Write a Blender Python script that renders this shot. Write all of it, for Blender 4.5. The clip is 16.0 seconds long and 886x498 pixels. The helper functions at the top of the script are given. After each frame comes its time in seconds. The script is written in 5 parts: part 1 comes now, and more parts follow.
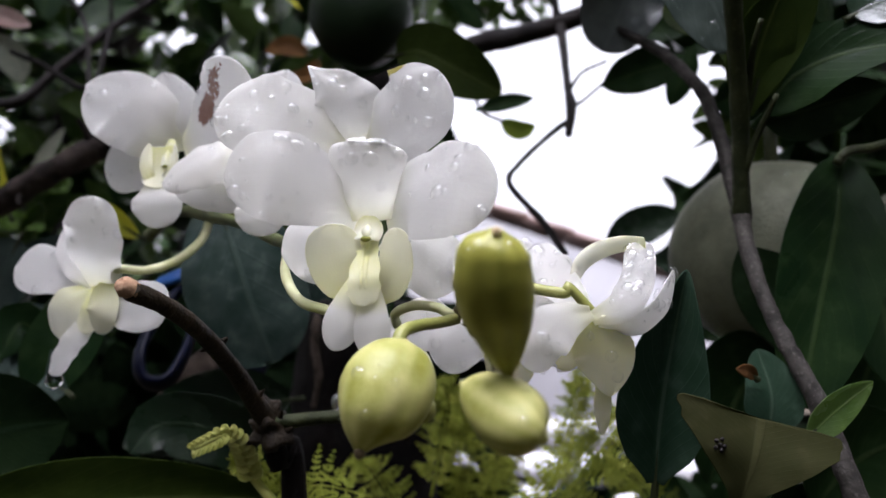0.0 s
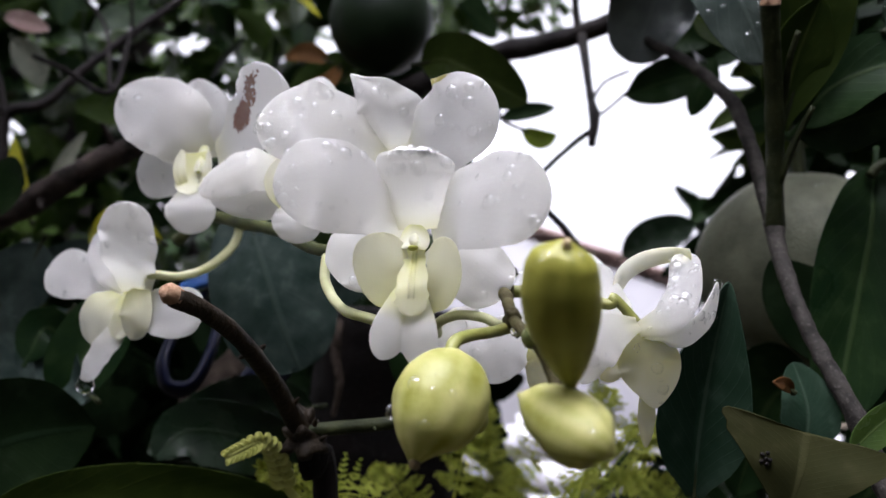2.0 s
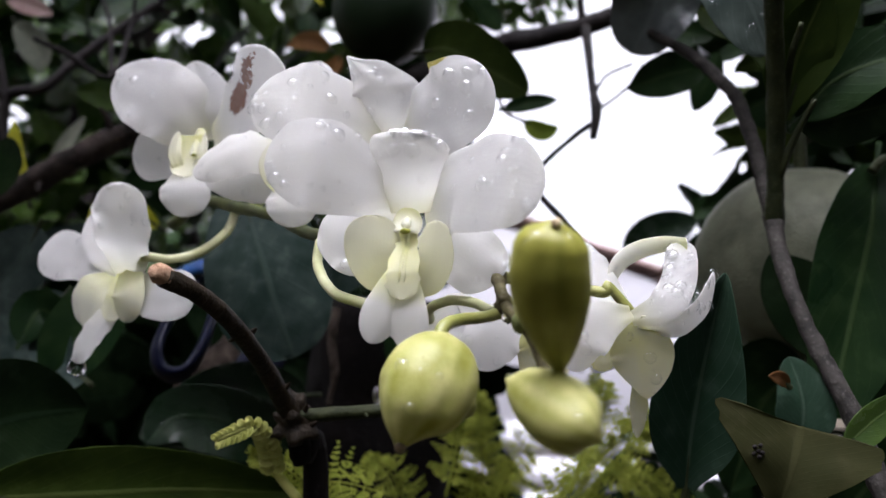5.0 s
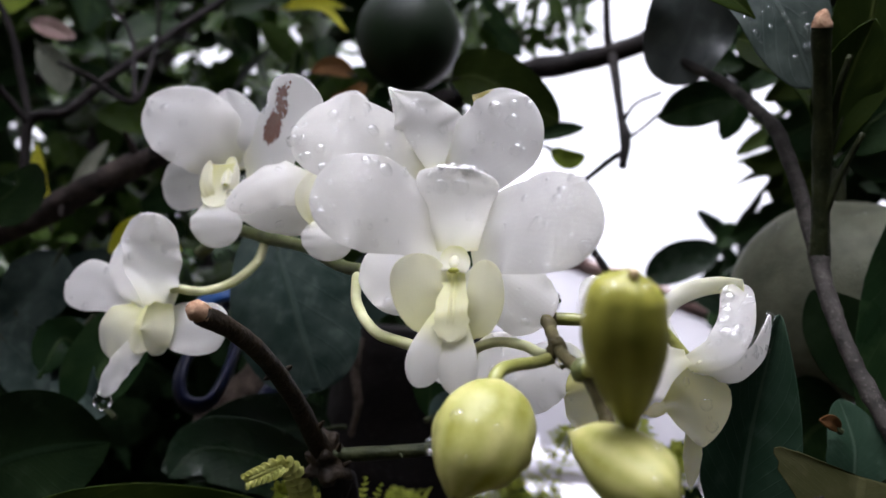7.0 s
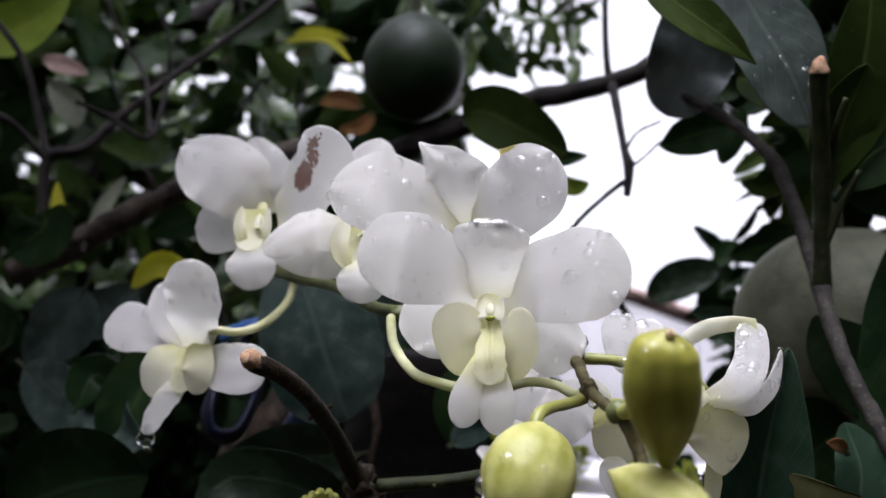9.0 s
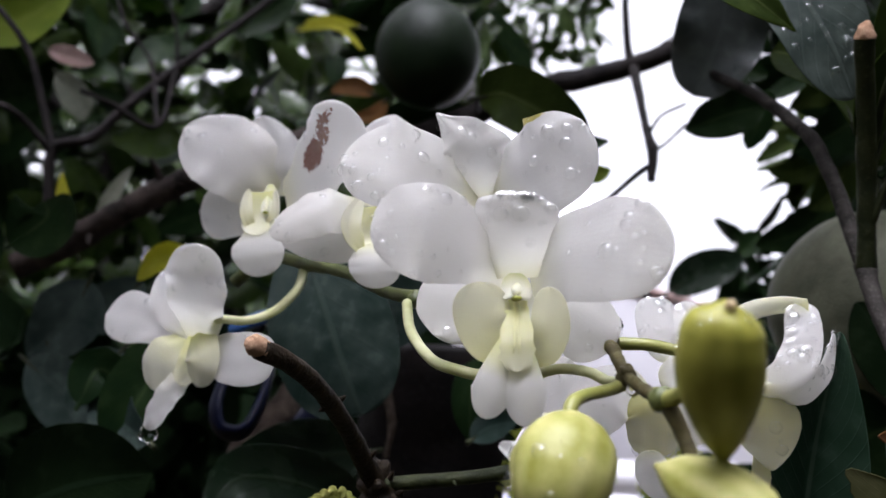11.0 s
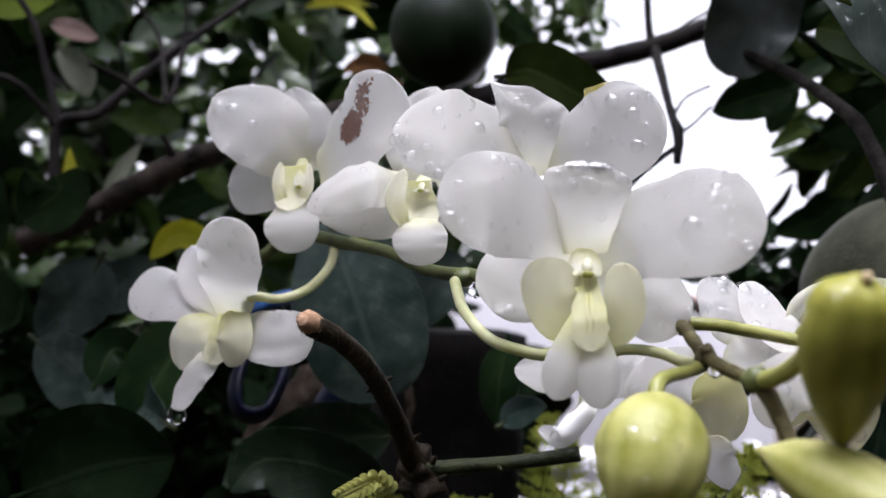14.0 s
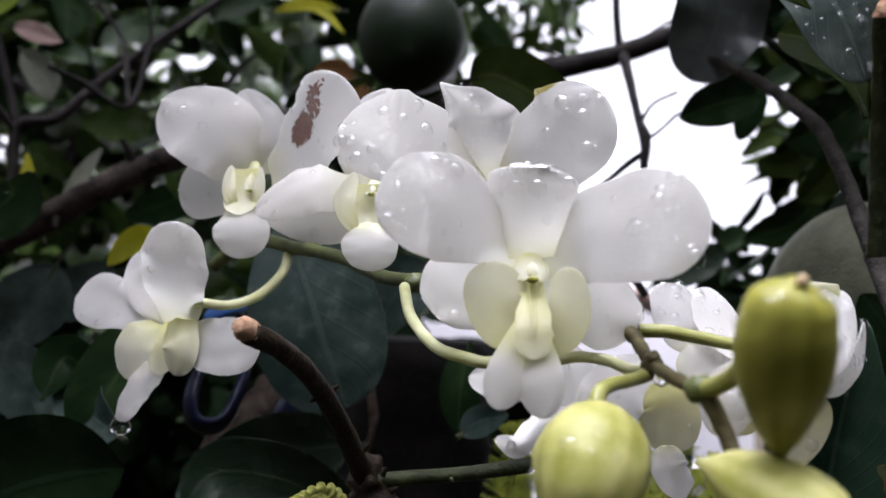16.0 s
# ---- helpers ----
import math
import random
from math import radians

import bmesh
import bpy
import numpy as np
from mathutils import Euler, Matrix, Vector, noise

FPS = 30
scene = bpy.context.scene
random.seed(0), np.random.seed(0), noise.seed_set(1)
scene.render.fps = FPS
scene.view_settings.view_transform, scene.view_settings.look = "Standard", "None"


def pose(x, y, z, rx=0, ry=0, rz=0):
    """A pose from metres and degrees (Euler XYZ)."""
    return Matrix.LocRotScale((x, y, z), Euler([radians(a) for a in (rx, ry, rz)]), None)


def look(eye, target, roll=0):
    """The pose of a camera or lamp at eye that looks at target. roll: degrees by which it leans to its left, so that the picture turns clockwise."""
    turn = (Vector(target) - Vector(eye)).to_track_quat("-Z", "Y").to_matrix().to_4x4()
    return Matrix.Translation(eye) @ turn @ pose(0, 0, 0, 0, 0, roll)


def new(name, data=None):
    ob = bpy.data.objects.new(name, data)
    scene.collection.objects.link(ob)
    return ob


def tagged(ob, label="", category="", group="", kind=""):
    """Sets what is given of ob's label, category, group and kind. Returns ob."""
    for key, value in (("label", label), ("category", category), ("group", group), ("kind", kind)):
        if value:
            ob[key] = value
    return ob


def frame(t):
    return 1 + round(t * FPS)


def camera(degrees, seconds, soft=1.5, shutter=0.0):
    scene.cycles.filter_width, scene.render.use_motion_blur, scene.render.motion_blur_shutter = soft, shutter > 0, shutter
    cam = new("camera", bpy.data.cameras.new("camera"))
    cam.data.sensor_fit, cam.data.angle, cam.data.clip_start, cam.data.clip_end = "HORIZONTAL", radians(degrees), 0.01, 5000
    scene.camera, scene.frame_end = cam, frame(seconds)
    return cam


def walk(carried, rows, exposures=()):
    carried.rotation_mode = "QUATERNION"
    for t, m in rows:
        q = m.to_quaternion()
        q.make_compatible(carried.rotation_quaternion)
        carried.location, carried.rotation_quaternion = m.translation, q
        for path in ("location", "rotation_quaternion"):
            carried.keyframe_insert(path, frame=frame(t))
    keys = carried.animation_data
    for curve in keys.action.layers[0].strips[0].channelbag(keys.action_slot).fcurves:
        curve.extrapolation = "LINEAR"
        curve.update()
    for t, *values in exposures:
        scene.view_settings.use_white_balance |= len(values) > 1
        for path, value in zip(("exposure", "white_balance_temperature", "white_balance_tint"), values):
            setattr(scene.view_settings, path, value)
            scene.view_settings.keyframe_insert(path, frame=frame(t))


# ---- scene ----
cam = camera(55.84, 16.0)
PATH = [
    (0, (0.00821, -0.01254, 1.49887), (-0.03882, 0.97673, 1.63725), 1.080),
    (0.5, (-0.00076, -0.01195, 1.49950), (-0.04260, 0.97718, 1.64042), 2.200),
    (1, (-0.00484, -0.00350, 1.49563), (-0.04838, 0.98644, 1.63026), 2.450),
    (1.5, (-0.00161, -0.00247, 1.49660), (-0.03927, 0.98785, 1.63024), 2.078),
    (2, (-0.00220, -0.01247, 1.49917), (-0.05166, 0.97541, 1.64628), 1.697),
    (2.5, (0.00373, -0.01697, 1.49877), (-0.03419, 0.97224, 1.64032), 1.464),
    (3, (0.00512, -0.02124, 1.49985), (-0.03500, 0.96796, 1.64083), 2.025),
    (3.5, (0.00576, -0.02062, 1.49698), (-0.03701, 0.96814, 1.64027), 2.119),
    (4, (0.00039, -0.01351, 1.49535), (-0.05095, 0.97453, 1.64076), 1.947),
    (4.2, (0.00147, -0.01096, 1.49644), (-0.04546, 0.97802, 1.63690), 2.289),
    (6.3, (-0.00249, -0.00869, 1.49716), (-0.06578, 0.97739, 1.65087), 3.426),
    (6.5, (-0.00215, -0.00458, 1.49688), (-0.06549, 0.98096, 1.65402), 3.206),
    (7, (-0.00911, -0.00424, 1.50151), (-0.07373, 0.97972, 1.66780), 3.417),
    (7.5, (-0.01970, -0.01183, 1.50558), (-0.08625, 0.97059, 1.68001), 3.189),
    (8, (-0.01892, -0.01481, 1.50311), (-0.08240, 0.96766, 1.67835), 3.073),
    (8.5, (-0.01555, -0.01471, 1.50588), (-0.07446, 0.96700, 1.68691), 2.910),
    (9, (-0.01874, -0.02100, 1.50732), (-0.07522, 0.96099, 1.68763), 2.159),
    (9.2, (-0.01918, -0.02534, 1.51131), (-0.09875, 0.95431, 1.69557), 1.878),
    (11.3, (-0.02259, -0.00071, 1.50456), (-0.09157, 0.98114, 1.68126), 2.094),
    (11.5, (-0.02678, 0.00013, 1.50580), (-0.09319, 0.98281, 1.67881), 2.384),
    (12, (-0.02928, -0.00899, 1.51151), (-0.09778, 0.97175, 1.69439), 2.771),
    (12.5, (-0.02514, -0.00846, 1.51408), (-0.09126, 0.97336, 1.69198), 2.525),
    (13, (-0.03697, -0.00452, 1.50912), (-0.10371, 0.97713, 1.68771), 2.754),
    (13.5, (-0.03868, 0.00123, 1.50627), (-0.10901, 0.98352, 1.67992), 2.321),
    (14, (-0.03818, 0.00496, 1.50295), (-0.09513, 0.98955, 1.66829), 2.448),
    (14.5, (-0.04075, 0.00472, 1.50281), (-0.09768, 0.98847, 1.67304), 2.639),
    (15, (-0.03890, 0.00715, 1.50042), (-0.09132, 0.99220, 1.66450), 2.611),
    (15.5, (-0.03412, 0.01122, 1.50124), (-0.07817, 0.99616, 1.66845), 2.600),
    (16, (-0.03030, 0.01129, 1.50342), (-0.06551, 0.99503, 1.67955), 2.302),
]
walk(cam, [(t, look(eye, target, roll)) for t, eye, target, roll in PATH], [(0.0, 1.88, 5960, 20), (1.0, 1.87, 5960, 20), (4.0, 1.95, 5960, 20), (6.5, 1.88, 5960, 20), (9.0, 1.82, 5960, 20), (12.5, 1.82, 5960, 20), (15.0, 1.92, 5960, 20), (16.0, 1.92, 5960, 20)])
cam.data.dof.use_dof = True
cam.data.dof.focus_distance = 0.205
cam.data.dof.aperture_fstop = 15.0

# ---- world and light: bright overcast sky ----
world = bpy.data.worlds.new("overcast_sky")
scene.world = world
world.use_nodes = True
wn, wl = world.node_tree.nodes, world.node_tree.links
sky = wn.new("ShaderNodeTexSky")
sky.sky_type = 'NISHITA'
sky.sun_disc = False
sky.sun_elevation, sky.sun_rotation = radians(68), radians(200)
sky.air_density, sky.dust_density, sky.ozone_density = 1.0, 6.0, 1.0
grey = wn.new("ShaderNodeHueSaturation")
grey.inputs["Saturation"].default_value = 0.0
wl.new(sky.outputs[0], grey.inputs["Color"])
wl.new(grey.outputs[0], wn["Background"].inputs[0])
wn["Background"].inputs[1].default_value = 0.15
sun_data = bpy.data.lights.new("sun", 'SUN')
sun_data.energy, sun_data.angle, sun_data.color = 0.45, radians(60), (1.0, 0.98, 0.96)
sun = new("sun", sun_data)
sun.matrix_world = look((0, 0, 6), (0.8, 2.2, 0))


# ---- materials ----
def material(name):
    m = bpy.data.materials.new(name)
    m.use_nodes = True
    nt = m.node_tree
    return m, nt.nodes, nt.links, nt.nodes["Principled BSDF"]


def ramp(nodes, stops):
    r = nodes.new("ShaderNodeValToRGB")
    el = r.color_ramp.elements
    while len(el) < len(stops):
        el.new(0.5)
    for e, (p, c) in zip(el, stops):
        e.position, e.color = p, (*c, 1) if len(c) == 3 else c
    return r


def noise_tex(nodes, links, scale, detail=4, coord=None):
    n = nodes.new("ShaderNodeTexNoise")
    n.inputs["Scale"].default_value, n.inputs["Detail"].default_value = scale, detail
    c = nodes.new("ShaderNodeTexCoord")
    links.new(c.outputs[coord or "Object"], n.inputs["Vector"])
    return n


def bump(nodes, links, height, strength, distance, p, chain=None):
    b = nodes.new("ShaderNodeBump")
    b.inputs["Strength"].default_value, b.inputs["Distance"].default_value = strength, distance
    links.new(height, b.inputs["Height"])
    if chain:
        links.new(chain.outputs[0], b.inputs["Normal"])
    links.new(b.outputs[0], p.inputs["Normal"])
    return b


def maths(nodes, links, op, a, b=None, c=None):
    n = nodes.new("ShaderNodeMath")
    n.operation = op
    for i, v in enumerate((a, b, c)):
        if v is None:
            continue
        if isinstance(v, (int, float)):
            n.inputs[i].default_value = v
        else:
            links.new(v, n.inputs[i])
    return n.outputs[0]


def mixed(nodes, links, fac, a, b, blend='MIX'):
    n = nodes.new("ShaderNodeMix")
    n.data_type, n.blend_type = 'RGBA', blend
    for i, v in ((0, fac), (6, a), (7, b)):
        if isinstance(v, (int, float)):
            n.inputs[i].default_value = v
        elif isinstance(v, tuple):
            n.inputs[i].default_value = (*v, 1)
        else:
            links.new(v, n.inputs[i])
    return n.outputs[2]


def uv_axes(nodes, links):
    t = nodes.new("ShaderNodeUVMap")
    t.uv_map = "UVMap"
    s = nodes.new("ShaderNodeSeparateXYZ")
    links.new(t.outputs[0], s.inputs[0])
    return s.outputs[0], s.outputs[1]


def thin(nodes, links, p, colour, amount):
    """Lets light through a thin petal or leaf."""
    tr = nodes.new("ShaderNodeBsdfTranslucent")
    mix = nodes.new("ShaderNodeMixShader")
    mix.inputs[0].default_value = amount
    if isinstance(colour, tuple):
        tr.inputs[0].default_value = (*colour, 1)
    else:
        links.new(colour, tr.inputs[0])
    links.new(p.outputs[0], mix.inputs[1])
    links.new(tr.outputs[0], mix.inputs[2])
    links.new(mix.outputs[0], nodes["Material Output"].inputs[0])


def petal_material(name, base, mid, tip, amount=0.7, stain=None, claw=0.34):
    """White orchid tepal: pigment at the claw, fine long veins; stain: (u, v, ru, rv, colour, break-up)."""
    m, n, l, p = material(name)
    x, y = uv_axes(n, l)
    r = ramp(n, [(0.0, base), (claw * 0.5, mid), (claw, tip), (1.0, tip)])
    l.new(y, r.inputs[0])
    spots = noise_tex(n, l, 160, 5)
    col = mixed(n, l, maths(n, l, 'MULTIPLY', spots.outputs[0], 0.08), r.outputs[0], (0.70, 0.71, 0.64))
    dirt = noise_tex(n, l, 750, 2)
    fleck = ramp(n, [(0.80, (0, 0, 0)), (0.82, (1, 1, 1))])
    l.new(dirt.outputs[0], fleck.inputs[0])
    col = mixed(n, l, maths(n, l, 'MULTIPLY', fleck.outputs[0], 0.7), col, (0.10, 0.07, 0.05))
    for su, sv, ru, rv, sc, cut in stain or ():
        dx = maths(n, l, 'DIVIDE', maths(n, l, 'SUBTRACT', x, sv), rv)
        dy = maths(n, l, 'DIVIDE', maths(n, l, 'SUBTRACT', y, su), ru)
        d2 = maths(n, l, 'ADD', maths(n, l, 'MULTIPLY', dx, dx), maths(n, l, 'MULTIPLY', dy, dy))
        rough_edge = noise_tex(n, l, 750, 9)
        d2 = maths(n, l, 'ADD', d2, maths(n, l, 'MULTIPLY', maths(n, l, 'SUBTRACT', rough_edge.outputs[0], 0.5), cut))
        f = ramp(n, [(0.75, (1, 1, 1)), (1.0, (0, 0, 0))])
        l.new(d2, f.inputs[0])
        tone = mixed(n, l, rough_edge.outputs[0], sc, tuple(min(1, c * 1.8 + 0.05) for c in sc))
        col = mixed(n, l, f.outputs[0], col, tone)
    l.new(col, p.inputs["Base Color"])
    p.inputs["Roughness"].default_value = 0.5
    p.inputs["Specular IOR Level"].default_value = 0.25
    p.inputs["Subsurface Weight"].default_value, p.inputs["Subsurface Scale"].default_value = 0.7, 0.010
    p.inputs["Subsurface Radius"].default_value = (1.0, 1.0, 1.0)
    w = n.new("ShaderNodeTexWave")
    w.inputs["Scale"].default_value, w.inputs["Distortion"].default_value = 5.0, 2.0
    w.inputs["Detail"].default_value = 2
    cv = n.new("ShaderNodeCombineXYZ")
    spread = maths(n, l, 'DIVIDE', maths(n, l, 'SUBTRACT', x, 0.5), maths(n, l, 'ADD', y, 0.35))
    l.new(spread, cv.inputs[0])
    l.new(maths(n, l, 'MULTIPLY', y, 0.4), cv.inputs[1])
    l.new(cv.outputs[0], w.inputs["Vector"])
    b = bump(n, l, w.outputs[1], 0.022, 0.0004, p)
    grain = noise_tex(n, l, 900, 3)
    bump(n, l, grain.outputs[0], 0.12, 0.0003, p, b)
    thin(n, l, p, col, amount)
    return m


def leaf_material(name, dark, light, rib, rough=0.34, amount=0.12, veins=9.0, coat=0.0):
    m, n, l, p = material(name)
    x, y = uv_axes(n, l)
    v = maths(n, l, 'ABSOLUTE', maths(n, l, 'SUBTRACT', x, 0.5))
    big = noise_tex(n, l, 45, 5)
    small = noise_tex(n, l, 500, 4)
    rnd = n.new("ShaderNodeNewGeometry")
    obj = n.new("ShaderNodeObjectInfo")
    tone = maths(n, l, 'FRACT', maths(n, l, 'ADD', rnd.outputs["Random Per Island"], obj.outputs["Random"]))
    blot = maths(n, l, 'MULTIPLY_ADD', big.outputs[0], 2.0, -0.5)
    f = maths(n, l, 'ADD', maths(n, l, 'MULTIPLY', blot, 0.75), maths(n, l, 'MULTIPLY', tone, 0.4))
    patch = noise_tex(n, l, 120, 3)
    f = maths(n, l, 'ADD', f, maths(n, l, 'MULTIPLY_ADD', patch.outputs[0], 1.3, -0.65))
    col = mixed(n, l, maths(n, l, 'SUBTRACT', f, 0.15), dark, light)
    bloom = ramp(n, [(0.56, (0, 0, 0)), (0.68, (1, 1, 1))])
    l.new(patch.outputs[0], bloom.inputs[0])
    col = mixed(n, l, maths(n, l, 'MULTIPLY', bloom.outputs[0], 0.35), col, tuple(c * 1.25 + 0.006 for c in light))
    phase = maths(n, l, 'SUBTRACT', maths(n, l, 'MULTIPLY', y, veins), maths(n, l, 'MULTIPLY', v, veins * 0.75))
    saw = maths(n, l, 'ABSOLUTE', maths(n, l, 'SUBTRACT', maths(n, l, 'FRACT', phase), 0.5))
    vein = ramp(n, [(0.0, (1, 1, 1)), (0.07, (0, 0, 0))])
    l.new(saw, vein.inputs[0])
    mid = ramp(n, [(0.0, (1, 1, 1)), (0.022, (0.8, 0.8, 0.8)), (0.03, (0, 0, 0))])
    l.new(v, mid.inputs[0])
    col = mixed(n, l, maths(n, l, 'MULTIPLY', vein.outputs[0], 0.1), col, rib)
    col = mixed(n, l, maths(n, l, 'MULTIPLY', mid.outputs[0], 0.55), col, rib)
    speck = ramp(n, [(0.66, (0, 0, 0)), (0.74, (1, 1, 1))])
    l.new(small.outputs[0], speck.inputs[0])
    col = mixed(n, l, maths(n, l, 'MULTIPLY', speck.outputs[0], 0.25), col, rib)
    l.new(col, p.inputs["Base Color"])
    rr = ramp(n, [(0.3, (rough - 0.1,) * 3), (0.7, (rough + 0.15,) * 3)])
    l.new(big.outputs[0], rr.inputs[0])
    l.new(rr.outputs[0], p.inputs["Roughness"])
    p.inputs["Coat Weight"].default_value = max(coat, 0.0)
    p.inputs["Specular IOR Level"].default_value = 0.05 + coat
    h = maths(n, l, 'ADD', maths(n, l, 'MULTIPLY', vein.outputs[0], 0.5), mid.outputs[0])
    b = bump(n, l, h, 0.35, 0.0006, p)
    bump(n, l, small.outputs[0], 0.25, 0.0004, p, b)
    thin(n, l, p, tuple(min(1, c * 2.2) for c in light), amount)
    return m


def bark_material(name, dark, light, scale=90, rough=0.75, lichen=0.0):
    m, n, l, p = material(name)
    a = noise_tex(n, l, scale, 8)
    x, y = uv_axes(n, l)
    r = ramp(n, [(0.3, dark), (0.7, light)])
    l.new(a.outputs[0], r.inputs[0])
    b = noise_tex(n, l, scale * 6, 6)
    spots = ramp(n, [(0.58, (0, 0, 0)), (0.66, (1, 1, 1))])
    l.new(b.outputs[0], spots.inputs[0])
    col = mixed(n, l, maths(n, l, 'MULTIPLY', spots.outputs[0], 0.25 + lichen), r.outputs[0], tuple(min(1, c * 1.9 + 0.02) for c in light))
    l.new(col, p.inputs["Base Color"])
    p.inputs["Roughness"].default_value = rough
    p.inputs["Specular IOR Level"].default_value = 0.15
    k = bump(n, l, a.outputs[0], 0.7, 0.002, p)
    bump(n, l, b.outputs[0], 0.5, 0.0007, p, k)
    return m


def skin_material(name, dark, light, scale, rough, pit=0.3, amount=0.0, streak=False, shine=0.5):
    """Fruit, bud and stem skins."""
    m, n, l, p = material(name)
    a = noise_tex(n, l, scale, 5)
    x, y = uv_axes(n, l)
    f = a.outputs[0]
    if streak:
        w = n.new("ShaderNodeTexWave")
        w.inputs["Scale"].default_value, w.inputs["Distortion"].default_value, w.inputs["Detail"].default_value = 3.0, 3.0, 3
        cv = n.new("ShaderNodeCombineXYZ")
        l.new(x, cv.inputs[0])
        l.new(maths(n, l, 'MULTIPLY', y, 0.16), cv.inputs[1])
        l.new(cv.outputs[0], w.inputs["Vector"])
        f = maths(n, l, 'ADD', maths(n, l, 'MULTIPLY', f, 0.88), maths(n, l, 'MULTIPLY', w.outputs[1], 0.12))
        speck = noise_tex(n, l, 1500, 2)
    r = ramp(n, [(0.3, dark), (0.72, light)])
    l.new(f, r.inputs[0])
    col = r.outputs[0]
    if streak:
        dots = ramp(n, [(0.735, (0, 0, 0)), (0.76, (1, 1, 1))])
        l.new(speck.outputs[0], dots.inputs[0])
        col = mixed(n, l, maths(n, l, 'MULTIPLY', dots.outputs[0], 0.7), col, tuple(c * 0.25 for c in dark))
    l.new(col, p.inputs["Base Color"])
    p.inputs["Roughness"].default_value = rough
    p.inputs["Specular IOR Level"].default_value = shine
    fine = noise_tex(n, l, scale * 12, 3)
    bump(n, l, fine.outputs[0], pit, 0.0006, p)
    if amount:
        thin(n, l, p, r.outputs[0], amount)
    return m


WHITE = (0.93, 0.92, 0.90)
PETAL = petal_material("white_petal", (0.87, 0.86, 0.70), (0.905, 0.90, 0.84), WHITE)
PETAL_BURNT = petal_material("white_petal_scorched", (0.87, 0.86, 0.70), (0.905, 0.90, 0.84), WHITE,
                             stain=[(0.45, 0.39, 0.14, 0.19, (0.22, 0.095, 0.06), 1.2), (0.62, 0.36, 0.13, 0.10, (0.24, 0.12, 0.075), 5.0), (0.74, 0.25, 0.15, 0.09, (0.22, 0.11, 0.07), 5.0)])
PETAL_EDGE = petal_material("white_petal_yellow_edge", (0.87, 0.86, 0.70), (0.905, 0.90, 0.84), WHITE,
                            stain=[(0.68, 0.0, 0.20, 0.075, (0.46, 0.42, 0.10), 0.5)])
CREAM = petal_material("cream_lip", (0.74, 0.74, 0.36), (0.84, 0.83, 0.60), (0.88, 0.87, 0.74), 0.5, claw=0.65)
DISC = petal_material("yellow_lip_disc", (0.72, 0.72, 0.30), (0.85, 0.84, 0.55), (0.90, 0.89, 0.74), 0.5, claw=0.8)
GREENISH = petal_material("greenish_sepal", (0.48, 0.48, 0.11), (0.58, 0.56, 0.18), (0.66, 0.63, 0.28), 0.5, claw=0.6)
BUD = skin_material("bud_skin", (0.27, 0.275, 0.04), (0.58, 0.56, 0.22), 120, 0.42, 0.15, 0.25, True, 0.4)
BUD_DEEP = skin_material("bud_skin_deep", (0.165, 0.165, 0.016), (0.34, 0.325, 0.05), 120, 0.42, 0.15, 0.15, True, 0.4)
PEDICEL = skin_material("pedicel_skin", (0.46, 0.48, 0.21), (0.68, 0.68, 0.45), 120, 0.4, 0.1, 0.3)
STEM = skin_material("rachis_skin", (0.035, 0.048, 0.012), (0.11, 0.125, 0.035), 180, 0.45, 0.3)
STEM_PURPLE = skin_material("rachis_purple", (0.045, 0.036, 0.014), (0.12, 0.105, 0.045), 260, 0.5, 0.5, shine=0.15)
# Darker than real foliage: part of the canopy's shade is in this base colour.
LEAF = leaf_material("leaf_dark_shade", (0.0055, 0.0145, 0.005), (0.0145, 0.030, 0.0085), (0.040, 0.062, 0.022), amount=0.1)
LEAF_MID = leaf_material("leaf_mid", (0.022, 0.046, 0.009), (0.060, 0.098, 0.018), (0.12, 0.16, 0.05), rough=0.26, amount=0.22, coat=0.3)
LEAF_WAXY = leaf_material("leaf_waxy", (0.010, 0.020, 0.016), (0.050, 0.068, 0.058), (0.040, 0.058, 0.046), 0.42, 0.05, 6)
LEAF_GREY = leaf_material("leaf_grey", (0.017, 0.027, 0.022), (0.058, 0.074, 0.062), (0.07, 0.088, 0.074), 0.36, 0.06, 8, 0.12)
# Darkened copy of the dark leaf: deep shade is put into its base colour.
LEAF_SHADED = leaf_material("leaf_shaded", (0.0035, 0.008, 0.003), (0.008, 0.015, 0.0055), (0.012, 0.022, 0.011), 0.6, 0.06, 12, -0.04)
LEAF_OLIVE = leaf_material("leaf_olive", (0.015, 0.0165, 0.005), (0.030, 0.030, 0.0105), (0.05, 0.05, 0.02), 0.7, 0.2, 14)
# Lighter olive copy of the leaf: light from behind is put into its colour.
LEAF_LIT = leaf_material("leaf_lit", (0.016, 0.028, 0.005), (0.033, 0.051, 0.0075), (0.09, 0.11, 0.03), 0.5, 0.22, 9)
LEAF_LIME = leaf_material("leaf_lime", (0.065, 0.10, 0.013), (0.14, 0.18, 0.02), (0.2, 0.24, 0.05), 0.45, 0.35, 9)
LEAF_BLUE = leaf_material("leaf_blue_green", (0.011, 0.025, 0.014), (0.028, 0.050, 0.032), (0.05, 0.075, 0.05), 0.5, 0.1, 11)
# The pale grey imitates sky sheen on the drooping leaf, as base colour.
LEAF_PAINTED_SHEEN = leaf_material("leaf_painted_sheen", (0.036, 0.048, 0.044), (0.125, 0.145, 0.133), (0.12, 0.14, 0.13), 0.35, 0.08, 7, 0.25)
LEAF_YELLOW = leaf_material("leaf_yellow", (0.20, 0.21, 0.02), (0.42, 0.41, 0.05), (0.48, 0.47, 0.12), 0.45, 0.45)
